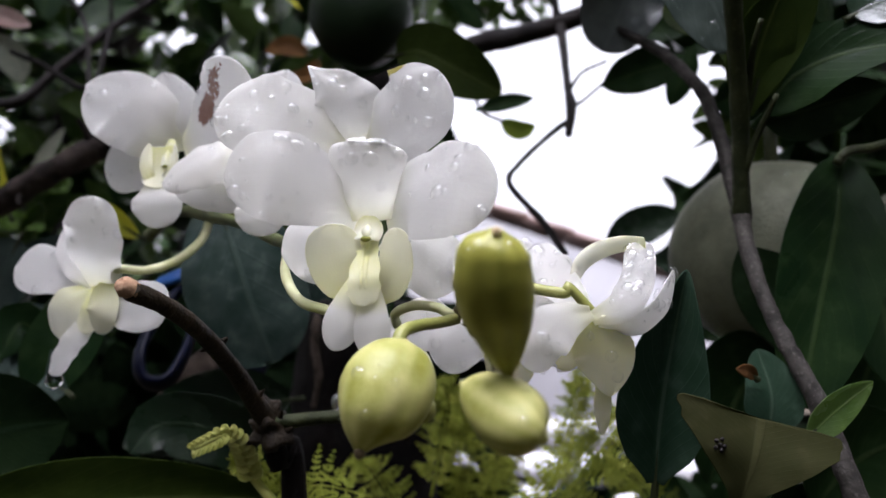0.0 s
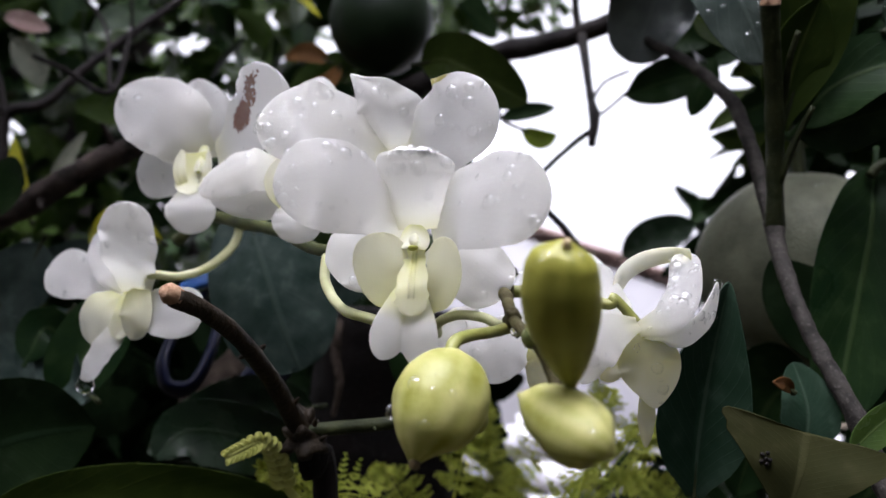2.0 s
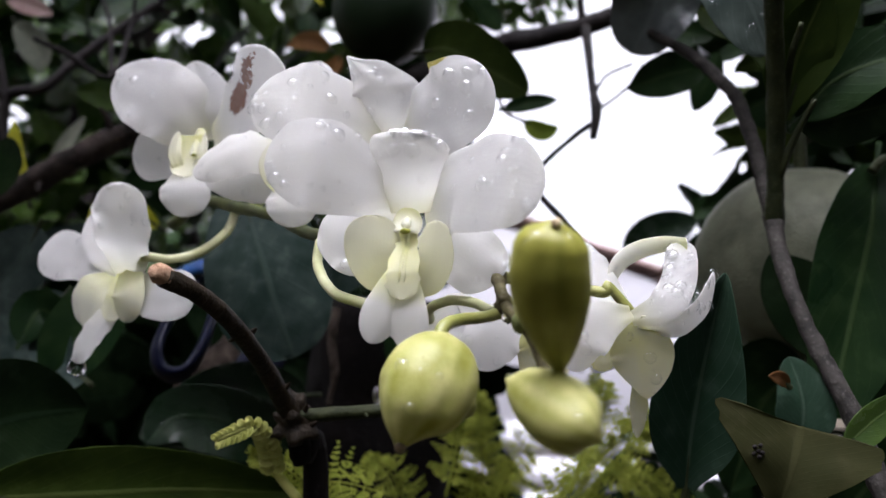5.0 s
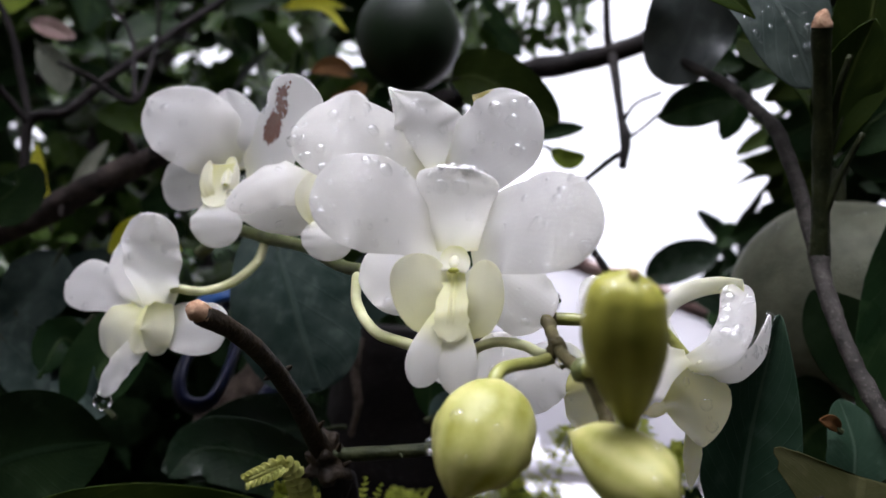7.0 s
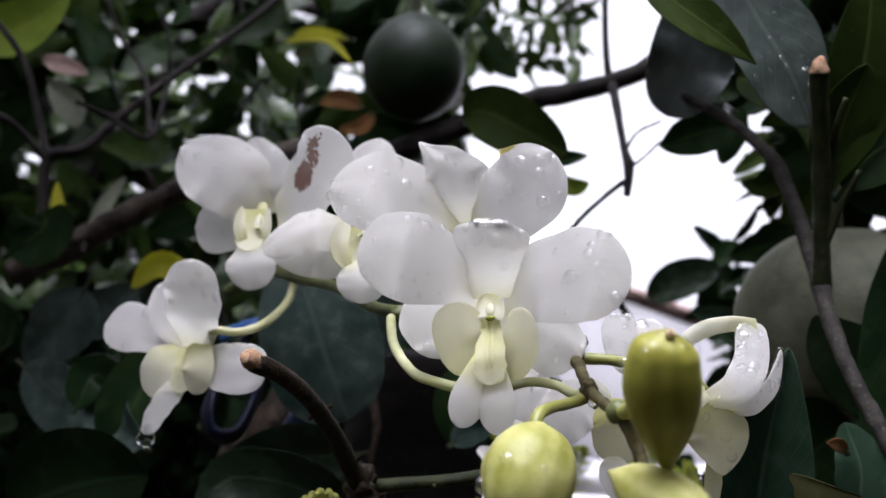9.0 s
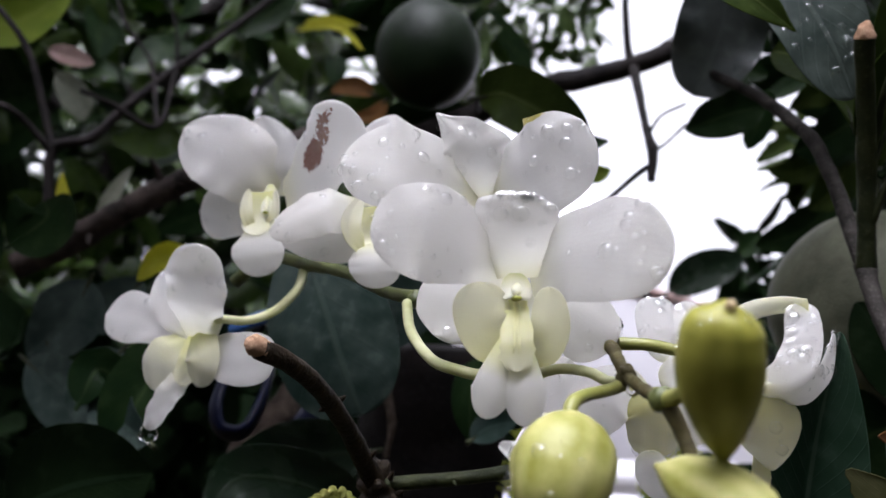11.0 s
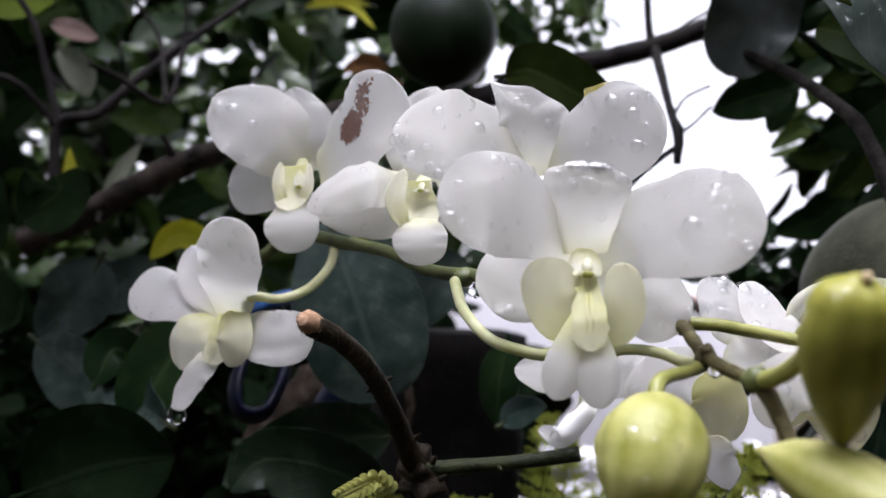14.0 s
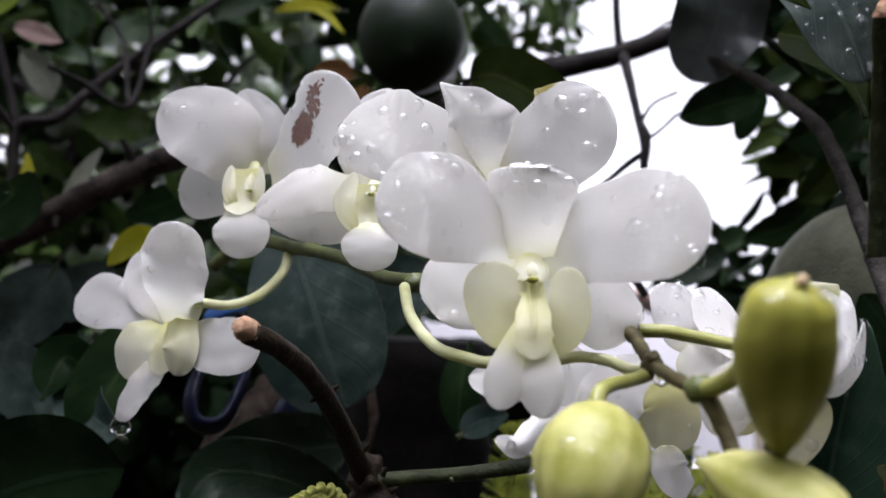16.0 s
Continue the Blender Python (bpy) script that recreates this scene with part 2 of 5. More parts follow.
LEAF_WET = leaf_material("leaf_wet", (0.0065, 0.0155, 0.0075), (0.0155, 0.029, 0.014), (0.028, 0.044, 0.022), 0.24, 0.06, 7, 0.25)
FERN = leaf_material("fern_green", (0.12, 0.15, 0.018), (0.32, 0.34, 0.06), (0.24, 0.26, 0.07), 0.45, 0.35)
FERN_YOUNG = leaf_material("fern_young", (0.20, 0.21, 0.05), (0.40, 0.40, 0.14), (0.45, 0.45, 0.2), 0.5, 0.3)
PALE = leaf_material("leaf_pale", (0.12, 0.13, 0.10), (0.24, 0.25, 0.19), (0.28, 0.28, 0.22), 0.5, 0.2)
DEAD = leaf_material("leaf_dead", (0.06, 0.028, 0.010), (0.15, 0.075, 0.025), (0.11, 0.06, 0.035), 0.6, 0.1)
PINKISH = leaf_material("leaf_pink", (0.26, 0.17, 0.15), (0.42, 0.33, 0.30), (0.42, 0.36, 0.33), 0.5, 0.2)
BARK = bark_material("bark_brown", (0.005, 0.004, 0.0038), (0.021, 0.0165, 0.015))
BARK_GREY = bark_material("bark_grey", (0.011, 0.0095, 0.008), (0.050, 0.044, 0.038), 150, 0.75, 0.15)
BARK_TWIG = bark_material("bark_twig", (0.005, 0.0035, 0.0018), (0.024, 0.016, 0.008), 200, 0.6)
BARK_RED = bark_material("bark_red", (0.008, 0.006, 0.005), (0.070, 0.054, 0.045), 90, 0.85, 0.1)
BARK_STUB = bark_material("bark_stub", (0.020, 0.014, 0.010), (0.085, 0.065, 0.050), 120, 0.9, 0.1)
# Brown bark taken almost to black: the shade round it is in the colour.
BARK_OLD_SHADED = bark_material("bark_old_shaded", (0.0008, 0.0006, 0.0005), (0.0060, 0.0040, 0.0032), 60, 0.9)
GREEN_BARK = bark_material("bark_green", (0.009, 0.0125, 0.0045), (0.029, 0.034, 0.012), 130, 0.55)
CUT = bark_material("cut_wood", (0.22, 0.12, 0.07), (0.42, 0.27, 0.17), 400, 0.8)
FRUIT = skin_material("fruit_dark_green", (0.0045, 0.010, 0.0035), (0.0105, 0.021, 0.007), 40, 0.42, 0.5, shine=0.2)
FRUIT_PALE = skin_material("fruit_grey_green", (0.064, 0.069, 0.044), (0.145, 0.150, 0.100), 70, 0.5, 0.6, shine=0.15)
BLUE = skin_material("blue_plastic", (0.002, 0.0032, 0.012), (0.004, 0.006, 0.022), 60, 0.4, 0.2, shine=0.15)
BLUE_BRIGHT = skin_material("bright_blue_plastic", (0.01, 0.06, 0.22), (0.03, 0.12, 0.36), 60, 0.4, 0.2)
SOIL = bark_material("soil", (0.02, 0.016, 0.01), (0.07, 0.055, 0.035), 14, 0.95)
WALL = skin_material("grey_screen_plaster", (0.24, 0.24, 0.23), (0.34, 0.335, 0.32), 6, 0.9, 0.4, shine=0.1)
PLASTER = skin_material("white_plaster", (0.50, 0.49, 0.51), (0.58, 0.57, 0.59), 3, 0.8, 0.3)
TILE = skin_material("red_roof_tile", (0.27, 0.17, 0.15), (0.42, 0.30, 0.27), 5, 0.8, 0.4)
water, _n, _l, _p = material("water")
_p.inputs["Transmission Weight"].default_value, _p.inputs["Roughness"].default_value = 1.0, 0.0
_p.inputs["IOR"].default_value, _p.inputs["Base Color"].default_value = 1.33, (1, 1, 1, 1)
WATER = water
TIP_BROWN = skin_material("bud_tip_brown", (0.07, 0.045, 0.02), (0.16, 0.12, 0.05), 300, 0.5, 0.3, 0.1)
TIP = skin_material("bud_tip_pinkish", (0.40, 0.29, 0.14), (0.54, 0.42, 0.24), 300, 0.5, 0.3, 0.1)
LIP_GREEN = skin_material("lip_throat_green", (0.20, 0.22, 0.02), (0.36, 0.36, 0.06), 400, 0.5, 0.2, 0.1)
LIP = petal_material("white_lip_yellow_base", (0.78, 0.78, 0.40), (0.86, 0.86, 0.62), WHITE, 0.6, claw=0.5)
LOBE = petal_material("yellow_green_side_lobe", (0.60, 0.60, 0.20), (0.78, 0.77, 0.46), (0.86, 0.85, 0.66), 0.5, claw=0.8)
LIP_KEEL = petal_material("lip_keel", (0.76, 0.76, 0.36), (0.84, 0.83, 0.54), (0.87, 0.86, 0.68), 0.5, claw=0.9)
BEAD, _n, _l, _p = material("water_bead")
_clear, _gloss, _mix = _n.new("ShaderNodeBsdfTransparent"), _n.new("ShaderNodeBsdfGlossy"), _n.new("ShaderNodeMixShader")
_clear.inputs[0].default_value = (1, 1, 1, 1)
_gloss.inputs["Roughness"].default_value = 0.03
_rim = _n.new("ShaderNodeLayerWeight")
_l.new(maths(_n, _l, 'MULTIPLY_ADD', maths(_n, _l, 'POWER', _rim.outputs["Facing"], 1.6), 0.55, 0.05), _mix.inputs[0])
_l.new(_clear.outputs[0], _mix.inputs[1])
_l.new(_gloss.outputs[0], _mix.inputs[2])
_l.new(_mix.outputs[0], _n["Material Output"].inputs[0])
PED_GREEN = skin_material("side_stalk_green", (0.165, 0.175, 0.03), (0.31, 0.31, 0.09), 150, 0.42, 0.2, 0.1)


# ---- mesh helpers ----
class Geo:
    """Vertices, faces and texture places of one mesh in the making."""

    def __init__(self):
        self.v, self.f, self.t = [], [], []

    def add(self, v, f, t):
        k = len(self.v)
        self.v.extend(v)
        self.f.extend([tuple(i + k for i in q) for q in f])
        self.t.extend(t)
        return self

    def mesh(self, name, origin):
        m = bpy.data.meshes.new(name)
        m.from_pydata([tuple(Vector(p) - origin) for p in self.v], [], self.f)
        uv = m.uv_layers.new(name="UVMap")
        idx = np.empty(len(m.loops), int)
        m.loops.foreach_get("vertex_index", idx)
        uv.data.foreach_set("uv", np.array(self.t, float)[idx].ravel())
        m.polygons.foreach_set("use_smooth", [True] * len(m.polygons))
        m.update()
        return m


def spline(points, n, ease=False):
    """n + 1 places along a smooth curve through the points."""
    p = [Vector(q) for q in points]
    if len(p) == 2:
        p = [p[0], (p[0] + p[1]) / 2, p[1]]
    p = [p[0] * 2 - p[1], *p, p[-1] * 2 - p[-2]]
    seg, out = len(p) - 3, []
    for i in range(n + 1):
        u = i / n
        if ease:
            u = (1 - math.cos(math.pi * u)) / 2
        k = min(int(u * seg), seg - 1)
        t = u * seg - k
        a, b, c, d = p[k:k + 4]
        out.append(0.5 * ((2 * b) + (c - a) * t + (2 * a - 5 * b + 4 * c - d) * t * t + (3 * b - a - 3 * c + d) * t ** 3))
    return out


def along(values, u):
    """The value at u between 0 and 1 on a smooth curve through evenly spaced values."""
    k = u * (len(values) - 1)
    i = min(int(k), len(values) - 2)
    t = k - i
    b, c = values[i], values[i + 1]
    a, d = values[max(i - 1, 0)], values[min(i + 2, len(values) - 1)]
    return 0.5 * (2 * b + (c - a) * t + (2 * a - 5 * b + 4 * c - d) * t * t + (3 * b - a - 3 * c + d) * t ** 3)


class Blade:
    """A petal or leaf: a thin, closed shell along a spine."""

    def __init__(self, spine, width, face=(0, -1, 0.2), side=None, a=0.7, b=0.45, cup=0.0, fold=0.0, wave=0.0, waves=3.0,
                 twist=0.0, nu=18, nv=10, thick=0.0006, seed=0, lump=0.04, teeth=0.0, prof=None, left=None, blunt=6.0):
        rnd = random.Random(seed)
        line = spline(spine, nu, True)
        length = sum((q - p).length for p, q in zip(line, line[1:]))
        peak = a / (a + b)
        top = peak ** a * (1 - peak) ** b
        ph = [rnd.uniform(0, 6.28) for _ in range(4)]
        off = Vector([rnd.uniform(-9, 9) for _ in range(3)])
        self.grid, self.nu, self.nv, self.thick = [], nu, nv, thick
        for i in range(nu + 1):
            u = (1 - math.cos(math.pi * i / nu)) / 2
            t = (line[min(i + 1, nu)] - line[max(i - 1, 0)]).normalized()
            if side is not None:
                s = Vector(side)
            else:
                s = t.cross(Vector(face))
            s = (s - t * s.dot(t)).normalized()
            nrm = s.cross(t).normalized()
            if twist:
                turn = Matrix.Rotation(twist * (u - 0.3), 3, t)
                s, nrm = turn @ s, turn @ nrm
            w = width / 2 * max(u, 1e-5) ** a * max(1 - u, 0.0) ** b / top
            w = max(w, width * 0.05 * (1 - u) ** 0.5)
            ws = (w, w)
            if prof:
                end = width / 2 * max(1 - u ** blunt, 0.0) ** 0.5
                ws = (along(left or prof, u) * end, along(prof, u) * end)
            row = []
            for j in range(nv + 1):
                v = 2 * j / nv - 1
                w = ws[1] if v > 0 else ws[0]
                e = 1 + lump * noise.noise(Vector((u * 2.2, v * 0.8, 0)) + off) * 2
                if teeth:
                    e += teeth * abs(v) ** 6 * noise.noise(Vector((u * 22, v, 3)) + off)
                q = line[i] + s * (w * v * e)
                q = q + nrm * (cup * w * v * v + fold * w * abs(v))
                q = q + nrm * (wave * width * abs(v) ** 2 * math.sin(waves * 6.28 * u + ph[0 if v > 0 else 1]) * math.sin(math.pi * u))
                q = q + nrm * (lump * 0.7 * width * noise.noise(Vector((u * 2.5, v * 1.4, 5)) + off))
                row.append(q)
            self.grid.append(row)

    def normal(self, i, j):
        g = self.grid
        du = g[min(i + 1, self.nu)][j] - g[max(i - 1, 0)][j]
        dv = g[i][min(j + 1, self.nv)] - g[i][max(j - 1, 0)]
        n = dv.cross(du)
        if n.length < 1e-14:
            i2 = 1 if i == 0 else self.nu - 1
            return self.normal(i2, j)
        return n.normalized()

    def at(self, u, v):
        """The place and normal nearest to u along and v across."""
        i = min(max(round(math.acos(1 - 2 * u) / math.pi * self.nu), 1), self.nu - 1)
        j = min(max(round((v + 1) / 2 * self.nv), 0), self.nv)
        return self.grid[i][j], self.normal(i, j)

    def geo(self, into=None):
        into = into or Geo()
        nu, nv, h = self.nu, self.nv, self.thick / 2
        v, t, f = [], [], []
        for sgn in (1, -1):
            for i in range(nu + 1):
                for j in range(nv + 1):
                    edge = 0.5 if j in (0, nv) or i in (0, nu) else 1.0
                    v.append(self.grid[i][j] + self.normal(i, j) * (h * sgn * edge))
                    t.append((j / nv, (1 - math.cos(math.pi * i / nu)) / 2))
        k, c = (nu + 1) * (nv + 1), nv + 1
        for i in range(nu):
            for j in range(nv):
                q = (i * c + j, i * c + j + 1, (i + 1) * c + j + 1, (i + 1) * c + j)
                f.append(q)
                f.append(tuple(k + x for x in reversed(q)))
        ring = [j for j in range(nv)] + [i * c + nv for i in range(nu)] + [nu * c + j for j in range(nv, 0, -1)] + [i * c for i in range(nu, 0, -1)]
        m = len(v)
        for p in ring:
            v.extend((v[p], v[k + p]))
            t.extend((t[p], t[p]))
        for a in range(len(ring)):
            b = (a + 1) % len(ring)
            f.append((m + 2 * a, m + 2 * a + 1, m + 2 * b + 1, m + 2 * b))
        return into.add(v, f, t)


def tube(points, radii, n=24, seg=12, rough=0.0, freq=200.0, ridge=0.0, ridges=3, into=None, flat=1.0, phase=0.0):
    """A round body along a smooth curve; radii run evenly from its start to its end; both ends are closed."""
    line = spline(points, n)
    into = into or Geo()
    v, t, f = [], [], []
    d = (line[1] - line[0]).normalized()
    x = d.orthogonal().normalized()
    if abs(d.z) > 0.8:
        x = Vector((1, 0, 0)) - d * d.x
        x.normalize()
    for i, p in enumerate(line):
        d = (line[min(i + 1, n)] - line[max(i - 1, 0)]).normalized()
        x = (x - d * x.dot(d)).normalized()
        y = d.cross(x)
        k = i / n * (len(radii) - 1)
        a = min(int(k), len(radii) - 2)
        w = k - a
        ra, rb = radii[a], radii[a + 1]
        rz, rc = radii[max(a - 1, 0)], radii[min(a + 2, len(radii) - 1)]
        r = 0.5 * (2 * ra + (rb - rz) * w + (2 * rz - 5 * ra + 4 * rb - rc) * w * w + (3 * ra - rz - 3 * rb + rc) * w ** 3)
        for j in range(seg + 1):
            g = 6.28318531 * j / seg
            q = x * math.cos(g) + y * math.sin(g) * flat
            e = 1 + ridge * (abs(math.cos(ridges / 2 * (g + phase))) ** 0.4 - 0.75)
            if rough:
                e += rough * noise.noise((p + q * r) * freq) + rough * 0.6 * noise.noise((p + q * r) * freq * 3)
            v.append(p + q * (r * e))
            t.append((j / seg, i / n))
    c = seg + 1
    for i in range(n):
        for j in range(seg):
            f.append((i * c + j, i * c + j + 1, (i + 1) * c + j + 1, (i + 1) * c + j))
    for end, flip in ((0, True), (n, False)):
        m = len(v)
        v.append(line[end])
        t.append((0.5, end / n))
        for j in range(seg):
            q = (end * c + j, end * c + j + 1, m)
            f.append(tuple(reversed(q)) if flip else q)
    return into.add(v, f, t)


def ball(centre, rx, rz, n=28, seg=40, dent=0.0, lump=0.0, axis=(0, 0, 1), into=None, neck=0.0):
    into = into or Geo()
    c0 = Vector(centre)
    turn = Vector((0, 0, 1)).rotation_difference(Vector(axis).normalized()).to_matrix()
    v, t, f = [], [], []
    for i in range(n + 1):
        a = math.pi * i / n
        for j in range(seg + 1):
            g = 6.28318531 * j / seg
            r = math.sin(a)
            z = math.cos(a)
            q = Vector((rx * r * math.cos(g), rx * r * math.sin(g), rz * z))
            q.z -= dent * rz * math.exp(-(r / 0.22) ** 2) * (1 if z > 0 else 0.4 if z < 0 else 0)
            q.z += neck * rz * math.exp(-(r / 0.35) ** 2) * (1 if z > 0 else 0)
            if lump:
                q *= 1 + lump * noise.noise(q * (1.6 / rx) + c0 * 30)
            v.append(c0 + turn @ q)
            t.append((j / seg, i / n))
    c = seg + 1
    for i in range(n):
        for j in range(seg):
            q = [i * c + j, (i + 1) * c + j, (i + 1) * c + j + 1, i * c + j + 1]
            if i == 0:
                q = [q[0], q[1], q[2]]
            elif i == n - 1:
                q = [q[0], q[1], q[3]]
            f.append(tuple(q))
    return into.add(v, f, t)


def box(lo, hi, into=None):
    into = into or Geo()
    (a, b, c), (d, e, g) = lo, hi
    v = [Vector(p) for p in ((a, b, c), (d, b, c), (d, e, c), (a, e, c), (a, b, g), (d, b, g), (d, e, g), (a, e, g))]
    f = [(0, 3, 2, 1), (4, 5, 6, 7), (0, 1, 5, 4), (1, 2, 6, 5), (2, 3, 7, 6), (3, 0, 4, 7)]
    return into.add(v, f, [(p.x, p.z) for p in v])


ORIGIN = {}


def thing(name, at, label, category, group="", kind=""):
    ob = new(name)
    ob.location = at
    ob.empty_display_size = 0.01
    ORIGIN[ob] = Vector(at)
    return tagged(ob, label, category, group, kind)


def part(name, geo, mat, parent, label=""):
    o = ORIGIN[parent]
    ob = new(name, geo.mesh(name, o))
    ob.data.materials.append(mat)
    ob.parent = parent
    if parent.type == 'MESH':
        ob.location = (0, 0, 0)
    ORIGIN[ob] = o
    return tagged(ob, label)


def solo(name, geo, mat, at, label, category, group="", kind=""):
    ob = new(name, geo.mesh(name, Vector(at)))
    ob.location = at
    ob.data.materials.append(mat)
    ORIGIN[ob] = Vector(at)
    return tagged(ob, label, category, group, kind)


def dewdrop(geo, place, nrm, r, flat=0.5, seg=10, n=6):
    """A bead of water sitting on a surface."""
    z = nrm.normalized()
    x = z.orthogonal().normalized()
    y = z.cross(x)
    v, f, t = [], [], []
    for i in range(n + 1):
        a = math.pi * 0.62 * i / n
        for j in range(seg):
            g = 6.28318531 * j / seg
            k = 1 + 0.10 * noise.noise(place * 900 + Vector((math.cos(g), math.sin(g), 0)))
            v.append(place + (x * math.cos(g) + y * math.sin(g)) * (r * math.sin(a) * k) + z * (r * flat * (math.cos(a) - math.cos(math.pi * 0.62) * 0.75)))
            t.append((0, 0))
    for i in range(n):
        for j in range(seg):
            f.append((i * seg + j, (i + 1) * seg + j, (i + 1) * seg + (j + 1) % seg, i * seg + (j + 1) % seg))
    geo.add(v, f, t)


def sprinkle(geo, blade, count, seed, lo=0.0005, hi=0.0019, sign=1, umin=0.3, umax=0.97, edge=0.9):
    rnd = random.Random(seed)
    for _ in range(count):
        u, v = umin + (umax - umin) * rnd.random() ** 0.7, rnd.uniform(-edge, edge)
        p, nrm = blade.at(u, v)
        p = p + (blade.at(min(u + 0.06, 0.99), v)[0] - p) * rnd.random()
        r = lo + (hi - lo) * rnd.random() ** 2.2
        dewdrop(geo, p + nrm * (sign * blade.thick * 0.4), nrm * sign, r)


# ---- setting: ground, house ----
def ground_height(x, y):
    return 0.03 * noise.noise(Vector((x * 0.5, y * 0.5, 0)))


g = Geo()
N = 60
for i in range(N + 1):
    for j in range(N + 1):
        a, b = (i / N * 2 - 1), (j / N * 2 - 1)
        x, y = 400 * a * abs(a) ** 2, 400 * b * abs(b) ** 2
        g.v.append(Vector((x, y, ground_height(x, y))))
        g.t.append((x, y))
for i in range(N):
    for j in range(N):
        k = i * (N + 1) + j
        g.f.append((k, k + N + 1, k + N + 2, k + 1))
solo("ground", g, SOIL, (0, 0, 0), "bare dark garden soil", "ground", kind="structure")

# Added wall behind the camera, unseen: blocks low sky and gives soft front fill.
wall = box((-4, -1.5, -0.1), (4, -1.3, 2.25))
solo("wall_south", wall, WALL, (0, -1.4, 0), "plain grey wall added out of view to shape the light", "wall", kind="structure")
# Added overhead slab, unseen: its front edge sets how much sky reaches the flowers.
overhead_screen = box((-4, -1.6, 2.25), (4, -0.44, 2.31))
solo("ceiling", overhead_screen, WALL, (0, -0.9, 2.25), "plain grey screen added overhead out of view to block sky", "ceiling", kind="structure")

house = thing("house", (0.6, 7.0, 0), "white plastered house with a red tiled roof behind the garden", "house")
RIDGE = Vector((-1.9, 7.0, 3.55))
EAVE = Vector((2.6, 7.0, 2.02))
g = Geo()
g.v = [Vector(p) for p in ((-6.2, 7.02, -0.1), (2.3, 7.02, -0.1), (2.3, 7.02, 2.0), (-1.9, 7.02, 3.4), (-6.2, 7.02, 2.0),
                           (-6.2, 9.8, -0.1), (2.3, 9.8, -0.1), (2.3, 9.8, 2.0), (-1.9, 9.8, 3.4), (-6.2, 9.8, 2.0))]
g.t = [(p.x, p.z) for p in g.v]
g.f = [(0, 1, 2, 3, 4), (9, 8, 7, 6, 5), (0, 5, 6, 1), (1, 6, 7, 2), (4, 9, 5, 0)]
part("wall", g, PLASTER, house)
for sgn in (1, -1):
    roof = None
    for k in range(12):
        p, q = RIDGE.lerp(EAVE, k / 12), RIDGE.lerp(EAVE, (k + 1) / 12 + 0.012)
        if sgn < 0:
            p, q = Vector((-3.8 - p.x, p.y, p.z)), Vector((-3.8 - q.x, q.y, q.z))
        lift, drop = Vector((0, 0, 0.02)), Vector((0, 0, 0.035))
        s = [p + Vector((0, -0.06, 0)), q + Vector((0, -0.06, 0)) + lift, q + Vector((0, 3.0, 0)) + lift, p + Vector((0, 3.0, 0))]
        g = Geo().add(s + [w - drop for w in s], [(0, 1, 2, 3), (7, 6, 5, 4), (0, 4, 5, 1), (1, 5, 6, 2), (2, 6, 7, 3), (3, 7, 4, 0)], [(w.x, w.y) for w in s] * 2)
        piece = part("tile_course" if roof else "roof", g, TILE, roof or house, "faded red roof tiles")
        roof = roof or piece
fence = thing("garden_fence", (0.3, 5.6, 0), "low white board fence in front of the house", "fence")
for k in range(5):
    part("board", box((-2.6, 5.6, 0.10 + 0.22 * k), (3.2, 5.63, 0.29 + 0.22 * k)), PLASTER, fence)
for k in range(5):
    part("post", box((-2.6 + 1.42 * k, 5.633, -0.1), (-2.52 + 1.42 * k, 5.70, 1.25)), PLASTER, fence)

# ---- the orchid spray ----
GROUP = "orchids on the spray"
rachis = thing("orchid_spray", (-0.0504, 0.2300, 1.5344), "arching green and purple orchid spray bearing flowers and buds", "orchid")
part("stalk", tube([(-0.1240, 0.3100, 1.5480), (-0.1082, 0.2950, 1.5551), (-0.0889, 0.2800, 1.5504), (-0.0709, 0.2620, 1.5448), (-0.0545, 0.2400, 1.5360), (-0.0395, 0.2220, 1.5322),
                    (-0.0214, 0.2060, 1.5229), (-0.0058, 0.1950, 1.5202), (0.0027, 0.1860, 1.5189)],
                   [.0024, .0022, .0019, .0017, .0016], 60, 12, 0.25, 420), STEM, rachis)
part("stalk", tube([(0.0023, 0.1870, 1.5195), (0.0033, 0.1820, 1.5169), (0.0042, 0.1720, 1.5117), (0.0063, 0.1600, 1.5083), (0.0083, 0.1515, 1.5066)], [.0018, .0014, .0013, .0013], 36, 12, 0.2, 420), STEM_PURPLE, rachis, "purple-brown stretch of the stem")
part("stalk", tube([(0.0077, 0.1525, 1.5072), (0.0097, 0.1510, 1.5039), (0.0114, 0.1500, 1.4995), (0.0126, 0.1470, 1.4945), (0.0125, 0.1430, 1.4923)], [.0017, .0014, .0012], 24, 12, 0.12, 500), STEM_PURPLE, rachis, "purple-tinged end of the stem")
